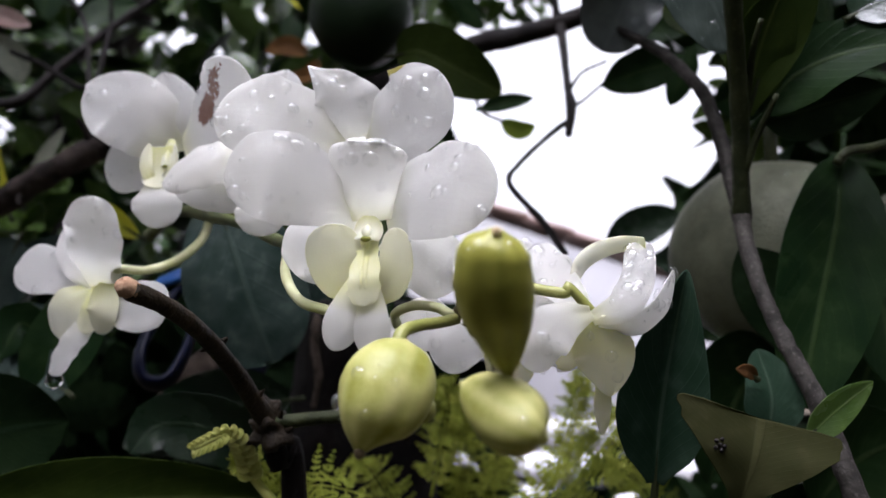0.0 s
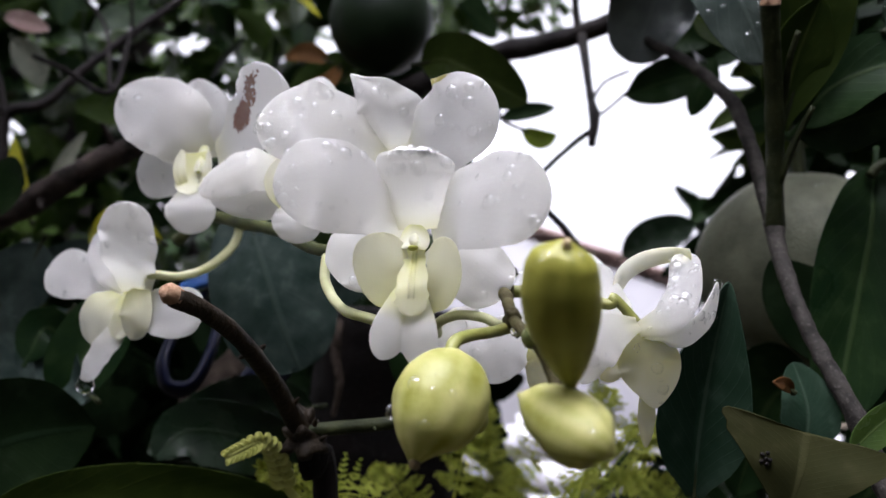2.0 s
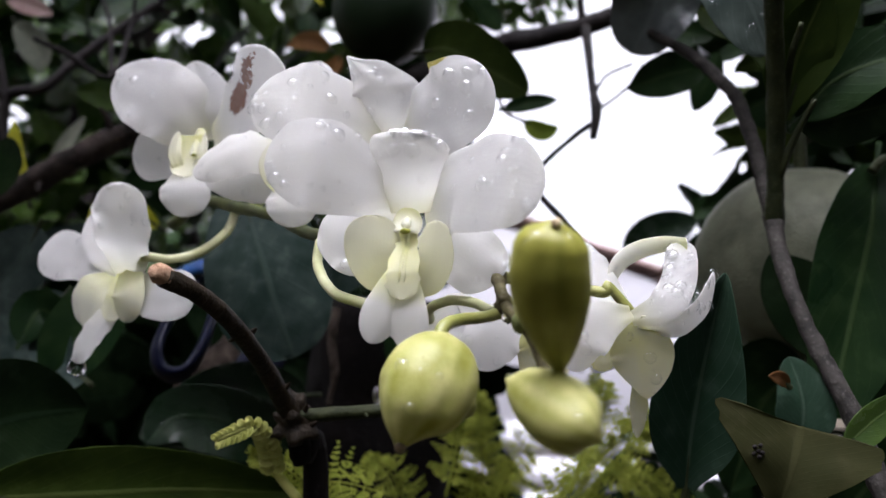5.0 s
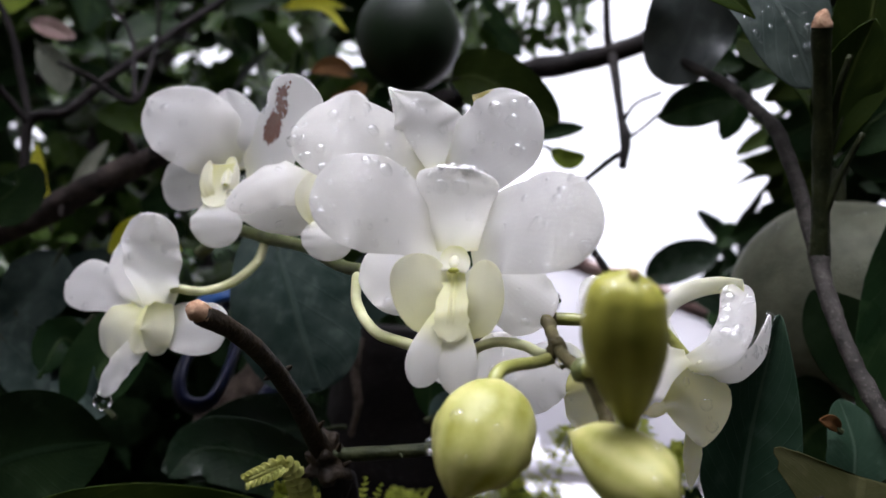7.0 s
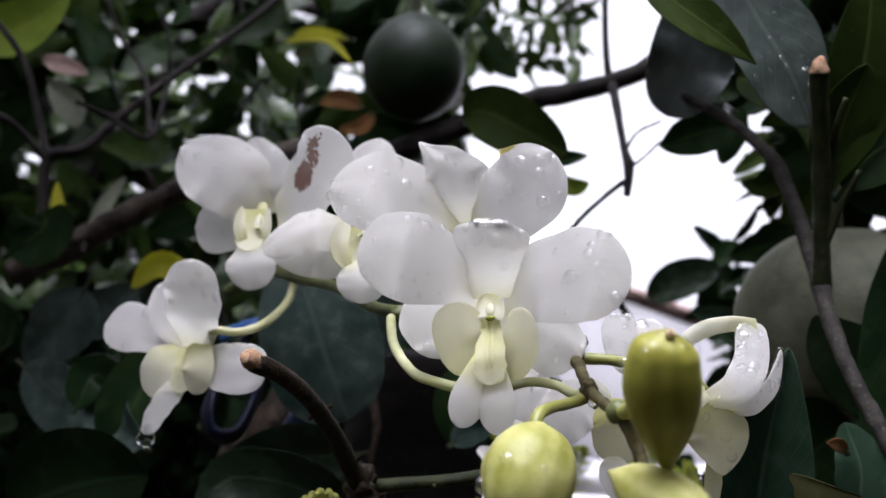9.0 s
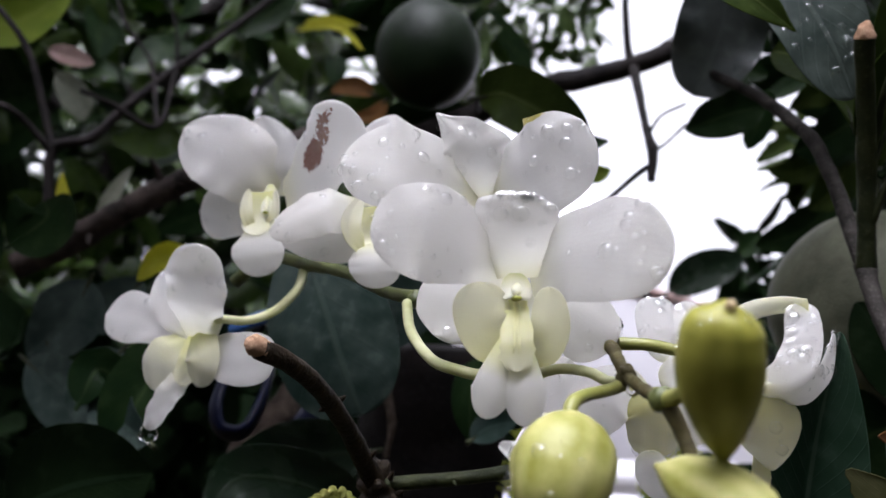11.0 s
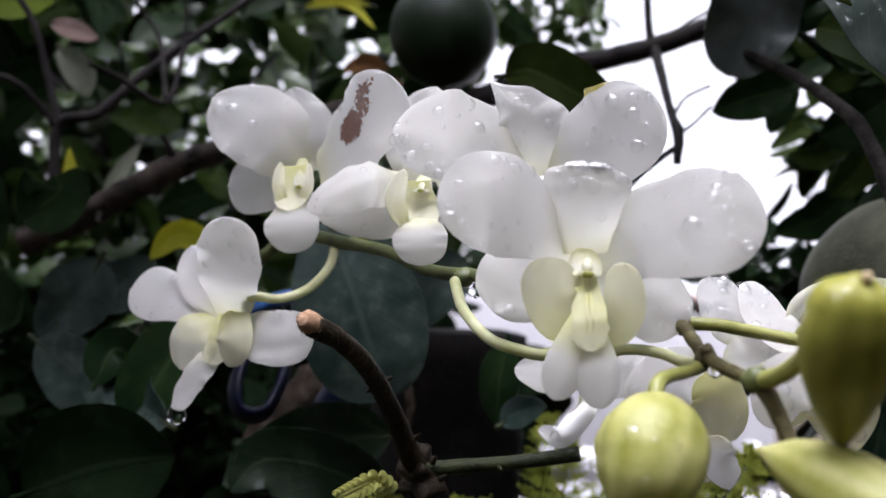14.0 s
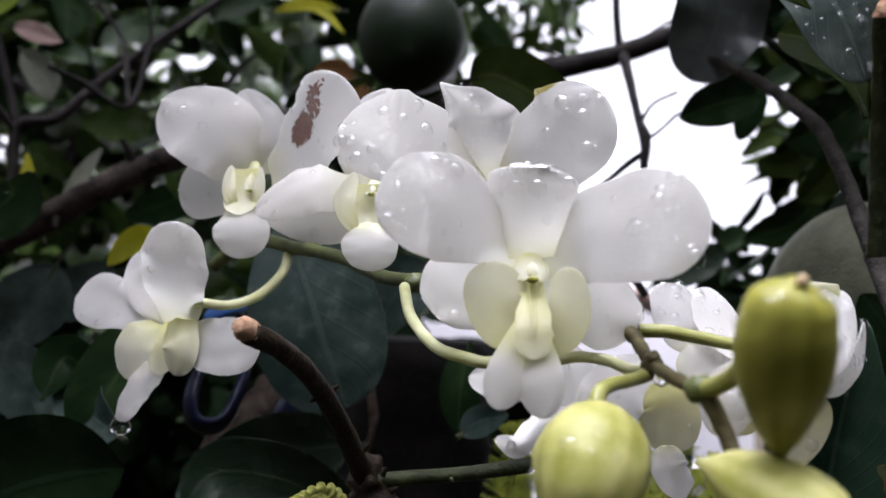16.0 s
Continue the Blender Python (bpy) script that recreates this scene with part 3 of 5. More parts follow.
for name, pts, rr in (
        ("left_flower", [(-0.0913, 0.2840, 1.5501), (-0.0911, 0.2760, 1.5415), (-0.0946, 0.2620, 1.5321), (-0.1011, 0.2530, 1.5278), (-0.1089, 0.2500, 1.5277), (-0.1188, 0.2660, 1.5255)], [.0019, .0018, .0017, .0019]),
        ("big_flower", [(-0.0473, 0.2230, 1.5311), (-0.0444, 0.2080, 1.5224), (-0.0385, 0.1970, 1.5153), (-0.0323, 0.1910, 1.5125), (-0.0237, 0.1900, 1.5119), (-0.0154, 0.1930, 1.5214)], [.0017, .0016, .0016, .002]),
        ("low_flower", [(0.0035, 0.1710, 1.5101), (0.0012, 0.1770, 1.5104), (-0.0020, 0.1830, 1.5123), (-0.0081, 0.1880, 1.5131), (-0.0131, 0.1950, 1.5116), (-0.0140, 0.2070, 1.5094)], [.0014, .0014, .0015]),
        ("right_flower", [(0.0045, 0.1900, 1.5193), (0.0109, 0.1890, 1.5192), (0.0171, 0.1890, 1.5183), (0.0279, 0.1880, 1.5166), (0.0289, 0.1880, 1.5181), (0.0347, 0.1890, 1.5122)], [.0018, .0017, .0016, .0014]),
        ("top_bud", [(0.0080, 0.1520, 1.5067), (0.0095, 0.1460, 1.5074), (0.0105, 0.1380, 1.5098), (0.0101, 0.1280, 1.5133)], [.0019, .0018, .0018, .0022]),
        ("low_bud", [(0.0050, 0.1730, 1.5101), (0.0002, 0.1680, 1.5083), (-0.0051, 0.1610, 1.5070), (-0.0078, 0.1570, 1.5054), (-0.0089, 0.1550, 1.5018)], [.0017, .0015, .0016, .0018]),
        ("upper_flower", [(-0.0889, 0.2800, 1.5500), (-0.0806, 0.2750, 1.5513), (-0.0715, 0.2620, 1.5544), (-0.0594, 0.2450, 1.5579)], [.0016, .0015, .0016]),
        ("scorched_flower", [(-0.1082, 0.2950, 1.5551), (-0.1058, 0.2920, 1.5596), (-0.1030, 0.2820, 1.5672)], [.0016, .0015, .0016])):
    part("side_stalk", tube(pts, [r * .84 for r in rr], 30, 12, 0.08, 300), PED_GREEN if name in ("top_bud", "low_bud", "right_flower") else PEDICEL, rachis, "pale yellow-green side stalk")
part("node", ball((0.0080, 0.1520, 1.5068), .0026, .0024, 10, 14, lump=0.2), STEM, rachis)
part("node", ball((0.0031, 0.1870, 1.5192), .0020, .0024, 12, 16, lump=0.5), STEM_PURPLE, rachis)
part("node", ball((0.0043, 0.1710, 1.5114), .0020, .0023, 12, 16, lump=0.5), STEM_PURPLE, rachis)
part("node", ball((-0.0448, 0.2260, 1.5328), .0028, .0026, 10, 14, lump=0.3), STEM, rachis)


def flower(at, label, tepals, lip, column, drops, seed):
    """tepals: name, spine, width, material, other shape; lip: the same, the first being the disc."""
    fl = thing("orchid_flower", at, label, "flower", GROUP)
    wet = Geo()
    for k, (name, spine, width, mat, more, n) in enumerate(tepals):
        bl = Blade(spine, width, **{**dict(a=0.5, b=0.42, cup=-0.05, wave=0.035, seed=seed * 40 + k, nu=28, nv=20, thick=0.00026, lump=0.06, teeth=0.03), **more})
        part(name, bl.geo(), mat, fl)
        sprinkle(wet, bl, int(n * .55), seed * 77 + k)
        if name == 'dorsal_sepal' and seed == 1:
            sprinkle(wet, bl, 26, 91, .0006, .0015, umin=.86, umax=.98, edge=.85)
        if seed == 6 and k == 0:
            sprinkle(wet, bl, 26, 5, .0004, .0009, umin=.2)
        if more.get('side'):
            sprinkle(wet, bl, n, seed * 78 + k, sign=-1, umin=.05)
    disc = None
    for k, (name, spine, width, mat, more) in enumerate(lip):
        bl = Blade(spine, width, **{**dict(a=0.5, b=0.42, cup=0.12, wave=0.02, seed=seed * 40 + 20 + k, nu=18, nv=12, thick=0.0003, lump=.06), **more})
        ob = part(name, bl.geo(), mat, disc or fl)
        if name == "lip" and seed == 1:
            for v in (-.24, .24):
                row = [bl.at(u, v) for u in (.06, .35, .55, .72)]
                part("keel", tube([q + w * width * .02 for q, w in row], [width * .06, width * .10, width * .09, width * .03], 14, 10, .1, 900, flat=.35), LIP_KEEL, ob)
        disc = disc or ob
    if column:
        a, b, r = column
        a, b = Vector(a), Vector(b)
        d = (b - a).normalized()
        hood = Blade([a, a.lerp(b, .5) + Vector((0, .0006, 0)), b], r * 1.9, a=.25, b=.18, cup=-.35, nu=14, nv=12, thick=.0008, lump=.05, seed=seed + 300)
        col = part("column", hood.geo(), CREAM, fl)
        part("anther_cap", tube([a.lerp(b, .45) + Vector((0, -r * .3, 0)), a.lerp(b, .75) + Vector((0, -r * .45, 0)), b + Vector((0, -r * .25, 0))], [r * .12, r * .34, r * .38, r * .3, r * .1], 14, 14, .1, 500, flat=.8), CREAM, col)
        part("stigma", ball(b + d * r * .12 + Vector((0, -r * .3, 0)), r * .36, r * .2, 8, 12, lump=.2), LIP_GREEN, col)
    if wet.v:
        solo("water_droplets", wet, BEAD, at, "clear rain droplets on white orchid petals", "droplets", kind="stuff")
    return fl


# the large flower
flower((-0.0156, 0.1920, 1.5239), "large white orchid in full bloom with a pale yellow lip", [
    ("lateral_sepal", [(-0.0209, 0.1900, 1.5326), (-0.0314, 0.1890, 1.5269), (-0.0367, 0.1880, 1.5199)], 0.0213, PETAL, dict(prof=[.5, .9, 1, .9, .8]), 4),
    ("lateral_sepal", [(-0.0138, 0.1890, 1.5313), (-0.0054, 0.1850, 1.5249), (0.0034, 0.1840, 1.5183)], 0.0170, PETAL, dict(prof=[.6, .9, 1, 1, .95], blunt=8), 8),
    ("petal", [(-0.0192, 0.1870, 1.5333), (-0.0276, 0.1740, 1.5379), (-0.0377, 0.1655, 1.5402), (-0.0491, 0.1660, 1.5393)], 0.0217, PETAL, dict(prof=[.40, .62, .88, 1.03, 1.07, 1], blunt=6, face=(.1, -1, .12), cup=-.10, lump=.03), 34),
    ("petal", [(-0.0150, 0.1870, 1.5335), (-0.0079, 0.1700, 1.5363), (0.0010, 0.1570, 1.5357), (0.0111, 0.1550, 1.5340)], 0.0215, PETAL, dict(prof=[.42, .80, 1, 1.07, 1.07, 1], blunt=6, face=(-.1, -1, .12), cup=-.10, lump=.03), 36),
    ("dorsal_sepal", [(-0.0181, 0.1815, 1.5324), (-0.0186, 0.1772, 1.5389), (-0.0186, 0.1742, 1.5457), (-0.0183, 0.1740, 1.5499)], 0.0180, PETAL, dict(prof=[.5, .72, .92, 1, 1.02, .98], blunt=14, face=(0, -1, .1), cup=-.12, lump=.05, wave=.02), 34),
], [
    ("lip", [(-0.0183, 0.1800, 1.5286), (-0.0181, 0.1722, 1.5192), (-0.0184, 0.1714, 1.5115)], 0.0071, DISC, dict(prof=[.7, .7, .85, 1, 1], blunt=10, cup=-.12, wave=.06, waves=3, teeth=.5)),
    ("side_lobe", [(-0.0203, 0.1780, 1.5152), (-0.0251, 0.1762, 1.5211), (-0.0264, 0.1760, 1.5307)], 0.0128, LOBE, dict(prof=[.4, .9, 1.02, 1.02, .95], blunt=9, face=(.3, -1, .1), cup=.16, lump=.05)),
    ("side_lobe", [(-0.0146, 0.1780, 1.5136), (-0.0113, 0.1742, 1.5196), (-0.0117, 0.1740, 1.5297)], 0.0085, LOBE, dict(prof=[.4, .9, 1.02, 1.02, .95], blunt=9, face=(-.4, -1, .1), cup=.16, lump=.05)),
    ("mid_lobe", [(-0.0191, 0.1758, 1.5204), (-0.0222, 0.1728, 1.5101), (-0.0247, 0.1736, 1.5018)], 0.0084, LIP, dict(prof=[.35, .7, .97, 1.03, .97], blunt=6, cup=-.22, face=(.2, -1, .3), lump=.03)),
    ("mid_lobe", [(-0.0181, 0.1755, 1.5204), (-0.0168, 0.1722, 1.5093), (-0.0158, 0.1731, 1.5004)], 0.0089, LIP, dict(prof=[.35, .7, .97, 1.03, .97], blunt=6, cup=-.22, face=(-.2, -1, .3), lump=.03)),
], ((-0.0184, 0.18, 1.5333), (-0.0183, 0.1755, 1.5274), .0034), 0, 1)

# the flower behind it
flower((-0.0287, 0.2160, 1.5560), "white orchid half hidden behind the large bloom, beaded with rain", [
    ("petal", [(-0.0279, 0.2120, 1.5569), (-0.0380, 0.2010, 1.5603), (-0.0492, 0.1940, 1.5624), (-0.0624, 0.1970, 1.5630)], 0.0243, PETAL, dict(prof=[.4, .75, .98, 1.06, 1.06, 1], blunt=6, face=(.1, -1, .2), cup=-.08), 44),
    ("petal", [(-0.0242, 0.2120, 1.5562), (-0.0175, 0.2000, 1.5601), (-0.0107, 0.1920, 1.5645), (-0.0029, 0.1900, 1.5722)], 0.0248, PETAL_EDGE, dict(prof=[.4, .8, 1, 1.06, 1.06, 1], blunt=6, face=(-.1, -1, .2), cup=-.08), 50),
    ("dorsal_sepal", [(-0.0279, 0.2130, 1.5572), (-0.0293, 0.2070, 1.5648), (-0.0322, 0.2040, 1.5712), (-0.0394, 0.2030, 1.5786)], 0.0201, PETAL, dict(prof=[.5, .95, 1.05, .7, .06], left=[.5, .9, .95, .5, .06], blunt=40, wave=.06, waves=4), 34),
    ("lateral_sepal", [(-0.0302, 0.2150, 1.5557), (-0.0364, 0.2140, 1.5456)], .014, PETAL, dict(a=.4, b=.4), 0),
    ("lateral_sepal", [(-0.0244, 0.2150, 1.5559), (-0.0179, 0.2140, 1.5463)], .014, PETAL, dict(a=.4, b=.4), 0),
], [], None, 0, 2)

# the flower with the green throat, further back
flower((-0.0579, 0.2360, 1.5576), "white orchid with a green throat among the clustered blooms", [
    ("petal", [(-0.0635, 0.2370, 1.5606), (-0.0725, 0.2310, 1.5598), (-0.0821, 0.2330, 1.5572), (-0.0915, 0.2380, 1.5529)], 0.0156, PETAL, dict(prof=[.7, 1, 1, .95, .85], blunt=5, face=(-.1, -1, .3), cup=-.3, wave=.05), 14),
    ("lateral_sepal", [(-0.0601, 0.2410, 1.5544), (-0.0724, 0.2390, 1.5509), (-0.0890, 0.2430, 1.5518)], 0.0148, PETAL, dict(prof=[.8, 1, 1, .8, .6], blunt=6, face=(0, -1, .3)), 2),
    ("petal", [(-0.0602, 0.2400, 1.5621), (-0.0599, 0.2450, 1.5784), (-0.0567, 0.2500, 1.5945)], 0.0217, PETAL, dict(prof=[.5, .9, 1, .9, .7], wave=.05, waves=4), 6),
    ("dorsal_sepal", [(-0.0542, 0.2400, 1.5612), (-0.0430, 0.2450, 1.5688)], .0150, PETAL, dict(), 0),
], [
    ("lip", [(-0.0591, 0.2310, 1.5600), (-0.0586, 0.2330, 1.5534), (-0.0576, 0.2290, 1.5447)], 0.0110, DISC, dict(prof=[.6, .8, 1, 1, .95], blunt=10, cup=.3)),
    ("side_lobe", [(-0.0617, 0.2290, 1.5461), (-0.0650, 0.2270, 1.5533), (-0.0627, 0.2290, 1.5625)], 0.0062, CREAM, dict(prof=[.4, .9, 1, .9, .7], face=(.5, -1, 0), cup=.3)),
    ("mid_lobe", [(-0.0575, 0.2290, 1.5489), (-0.0573, 0.2260, 1.5421), (-0.0571, 0.2280, 1.5357)], 0.0144, PETAL, dict(prof=[.6, .95, 1.05, 1.05, 1], blunt=6, wave=.05, waves=4, cup=-.12)),
], ((-0.0578, 0.2380, 1.5634), (-0.0580, 0.2305, 1.5570), .0026), 0, 3)

# the scorched flower
flower((-0.0991, 0.2720, 1.5667), "white orchid with a brown scorched patch on one petal", [
    ("petal", [(-0.0997, 0.2680, 1.5720), (-0.1074, 0.2620, 1.5799), (-0.1174, 0.2600, 1.5869), (-0.1314, 0.2650, 1.5945)], 0.0267, PETAL, dict(prof=[.5, .88, 1.02, 1.08, 1.06, 1], blunt=6, cup=-.12, lump=.06), 26),
    ("petal", [(-0.0936, 0.2600, 1.5693), (-0.0836, 0.2470, 1.5746), (-0.0747, 0.2370, 1.5816), (-0.0688, 0.2320, 1.5912)], 0.0253, PETAL_BURNT, dict(prof=[.6, 1, 1.1, 1.08, 1.06, 1], blunt=6, face=(-.1, -1, .2), cup=-.08), 12),
    ("dorsal_sepal", [(-0.0985, 0.2690, 1.5717), (-0.1005, 0.2660, 1.5830), (-0.1060, 0.2680, 1.5999)], 0.0232, PETAL, dict(prof=[.6, .95, 1.05, .95, .75], blunt=5, lump=.06), 10),
    ("lateral_sepal", [(-0.1022, 0.2680, 1.5704), (-0.1125, 0.2680, 1.5672), (-0.1257, 0.2710, 1.5662)], 0.0195, PETAL, dict(prof=[.6, .85, 1, 1.03, .98], blunt=8, face=(.15, -1, 0)), 6),
    ("lateral_sepal", [(-0.0958, 0.2700, 1.5654), (-0.0835, 0.2720, 1.5596)], .0140, PETAL, dict(a=.4, b=.4), 0),
], [
    ("lip", [(-0.1024, 0.2640, 1.5720), (-0.1017, 0.2610, 1.5634), (-0.1005, 0.2560, 1.5556)], 0.0111, DISC, dict(prof=[.7, .9, 1, 1, .95], blunt=8, cup=.15)),
    ("side_lobe", [(-0.1032, 0.2600, 1.5573), (-0.1055, 0.2580, 1.5635), (-0.1060, 0.2610, 1.5723)], 0.0044, CREAM, dict(prof=[.5, .9, 1, .9, .7], face=(.6, -1, 0), cup=.2)),
    ("side_lobe", [(-0.0992, 0.2600, 1.5575), (-0.0957, 0.2580, 1.5635), (-0.0970, 0.2610, 1.5719)], 0.0044, CREAM, dict(prof=[.5, .9, 1, .9, .7], face=(-.6, -1, 0), cup=.2)),
    ("mid_lobe", [(-0.1012, 0.2590, 1.5593), (-0.0998, 0.2540, 1.5508), (-0.1001, 0.2560, 1.5422)], 0.0165, PETAL, dict(prof=[.55, .95, 1.05, 1.05, 1.02], blunt=5, cup=-.15, wave=.03, lump=.03)),
], ((-0.1004, 0.266, 1.5751), (-0.0991, 0.259, 1.564), .0024), 0, 4)

# the low flower that hangs by itself
flower((-0.1160, 0.2580, 1.5234), "white orchid turned aside with a raindrop on its lip", [
    ("petal", [(-0.1226, 0.2640, 1.5246), (-0.1302, 0.2660, 1.5334), (-0.1355, 0.2700, 1.5458)], 0.0140, PETAL, dict(prof=[.5, .85, 1, 1, .9], blunt=6), 4),
    ("petal", [(-0.1160, 0.2570, 1.5219), (-0.1154, 0.2470, 1.5319), (-0.1144, 0.2410, 1.5404), (-0.1132, 0.2390, 1.5493)], 0.0200, PETAL, dict(prof=[.55, .85, 1, 1.04, 1.02, .98], blunt=7, face=(-.12, -1, .1), cup=.05), 22),
    ("petal", [(-0.1215, 0.2640, 1.5233), (-0.1370, 0.2680, 1.5278), (-0.1564, 0.2740, 1.5314)], 0.0181, PETAL, dict(prof=[.28, .6, .85, 1, 1.06], blunt=12, face=(.1, -1, .2)), 8),
    ("lateral_sepal", [(-0.1130, 0.2560, 1.5178), (-0.0996, 0.2440, 1.5155), (-0.0865, 0.2360, 1.5156)], 0.0168, PETAL, dict(prof=[.65, .95, 1, 1.02, 1], blunt=6, face=(0, -1, .1)), 4),
], [
    ("lip", [(-0.1198, 0.2620, 1.5232), (-0.1190, 0.2580, 1.5149), (-0.1227, 0.2580, 1.5072)], 0.0087, DISC, dict(prof=[.6, 1, 1, .9], cup=.3)),
    ("side_lobe", [(-0.1240, 0.2640, 1.5221), (-0.1291, 0.2600, 1.5152), (-0.1331, 0.2630, 1.5056)], 0.0153, CREAM, dict(prof=[.5, .95, 1, .95, .85], blunt=7, face=(-.1, -1, .1), cup=.05)),
    ("side_lobe", [(-0.1168, 0.2560, 1.5241), (-0.1132, 0.2490, 1.5156), (-0.1144, 0.2520, 1.5069)], 0.0121, CREAM, dict(prof=[.6, .95, 1, .95, .85], blunt=7, face=(-.2, -1, .1), cup=-.14)),
    ("mid_lobe", [(-0.1201, 0.2600, 1.5124), (-0.1270, 0.2590, 1.5035), (-0.1319, 0.2590, 1.4930)], 0.0083, PETAL, dict(prof=[.5, .9, 1, .95, .8], blunt=8, wave=.08, waves=4)),
], None, 0, 5)

# the side-on flower with curled petals
flower((0.0350, 0.1860, 1.5107), "white orchid seen side-on with curled petals full of droplets", [
    ("petal", [(0.0343, 0.1870, 1.5106), (0.0412, 0.1840, 1.5140), (0.0451, 0.1860, 1.5210), (0.0459, 0.1910, 1.5298)], 0.0083, PETAL, dict(prof=[.4, .8, 1, 1.02, 1, 1], blunt=20, face=(-.35, -1, .15), cup=-.12), 34),
    ("petal", [(0.0475, 0.1890, 1.5290), (0.0427, 0.1950, 1.5298), (0.0378, 0.2000, 1.5288), (0.0343, 0.2030, 1.5264), (0.0325, 0.2040, 1.5229), (0.0318, 0.2040, 1.5190)], 0.0046, CREAM, dict(prof=[.7, .9, 1, .95, .7, .3], blunt=20, face=(0, -1, -.25), cup=.25, lump=.01), 8),
    ("petal", [(0.0360, 0.1860, 1.5100), (0.0453, 0.1880, 1.5097), (0.0521, 0.1930, 1.5152), (0.0559, 0.1970, 1.5235)], 0.0055, PETAL, dict(prof=[.6, 1, 1, .95, .7], blunt=8, side=(.5, .5, -.7), cup=.1), 26),
    ("petal", [(0.0340, 0.1850, 1.5119), (0.0268, 0.1830, 1.5095), (0.0221, 0.1820, 1.5041), (0.0214, 0.1840, 1.4977)], 0.0121, PETAL, dict(prof=[.3, .8, 1, .95, .8], blunt=8, face=(.1, -1, .3)), 10),
    ("petal", [(0.0337, 0.1920, 1.5125), (0.0276, 0.2030, 1.5213), (0.0242, 0.2100, 1.5318)], .0100, PETAL, dict(a=.5, b=.4), 24),
    ("lateral_sepal", [(0.0328, 0.1880, 1.5098), (0.0372, 0.1880, 1.5025), (0.0393, 0.1920, 1.4924)], 0.0151, GREENISH, dict(prof=[.35, .9, 1, .8, .35], blunt=10, face=(-.25, -1, .1), cup=-.25), 8),
    ("lateral_sepal", [(0.0328, 0.1920, 1.5062), (0.0296, 0.1960, 1.5015), (0.0271, 0.2000, 1.4993)], 0.0062, GREENISH, dict(prof=[.6, 1, .9, .6]), 0),
], [
    ("lip", [(0.0379, 0.1960, 1.4956), (0.0381, 0.1970, 1.4895), (0.0383, 0.1990, 1.4827)], 0.0042, GREENISH, dict(prof=[.8, 1, .9, .6], wave=.08)),
], None, 0, 6)

# the flower below, behind the buds
flower((0.0047, 0.2080, 1.5102), "white orchid turned down behind the buds, dripping with rain", [
    ("petal", [(-0.0113, 0.2280, 1.5101), (-0.0197, 0.2420, 1.5084), (-0.0299, 0.2500, 1.5101)], 0.0130, PETAL, dict(prof=[.8, 1, .95, .8, .6], blunt=8, wave=.1, waves=2, cup=.15, face=(0, -1, .4)), 4),
    ("petal", [(-0.0103, 0.2360, 1.5045), (-0.0106, 0.2550, 1.4975), (-0.0147, 0.2680, 1.4899), (-0.0212, 0.2740, 1.4920)], 0.0069, PETAL, dict(prof=[.8, 1, 1, .9, .7], blunt=8, cup=.7), 4),
    ("petal", [(0.0145, 0.2050, 1.5103), (0.0054, 0.2050, 1.5076), (-0.0034, 0.2070, 1.4993)], .0150, PETAL, dict(a=.5, b=.35), 10),
    ("lateral_sepal", [(0.0116, 0.2030, 1.5088), (0.0148, 0.2020, 1.5035), (0.0156, 0.2060, 1.4936)], .0135, GREENISH, dict(a=.45, b=.3, face=(-.15, -1, .1), cup=-.2), 6),
    ("petal", [(0.0194, 0.2060, 1.5161), (0.0181, 0.2080, 1.5242), (0.0179, 0.2140, 1.5332)], .0115, PETAL, dict(a=.5, b=.3), 30),
    ("petal", [(0.0171, 0.2050, 1.5120), (0.0236, 0.2050, 1.5136), (0.0318, 0.2060, 1.5179)], .0120, PETAL, dict(a=.5, b=.4), 24),
    ("petal", [(0.0216, 0.2070, 1.5136), (0.0290, 0.2110, 1.5222), (0.0305, 0.2150, 1.5296)], .0060, PETAL, dict(a=.5, b=.4), 16),
    ("petal", [(0.0255, 0.2030, 1.5123), (0.0281, 0.2000, 1.5072), (0.0316, 0.2000, 1.4987)], .0110, PETAL, dict(a=.5, b=.25, wave=.12, waves=4, teeth=.3), 2),
    ("petal", [(-0.0124, 0.2140, 1.5148), (-0.0065, 0.2120, 1.5101), (-0.0012, 0.2140, 1.5144)], .0160, PETAL, dict(a=.4, b=.3), 2),
], [
    ("lip", [(0.0144, 0.2040, 1.4951), (0.0152, 0.2040, 1.4895), (0.0204, 0.2080, 1.4850)], .0085, PETAL, dict(a=.35, b=.3, wave=.1, waves=5)),
], None, 0, 7)


def bud(label, pts, radii, mat, ridge, extra, seed, flat=0.85, phase=0.0):
    b = thing("orchid_bud", pts[0], label, "bud", "buds on the spray")
    body = part("sepal_cover", tube(pts, radii, 48, 48, 0.03, 130, ridge * 1.9, 3, flat=flat, phase=phase), mat, b)
    for name, p, r, m in extra:
        part(name, ball(p, r, r * 1.1, 14, 18, lump=0.15), m, body)
    return b


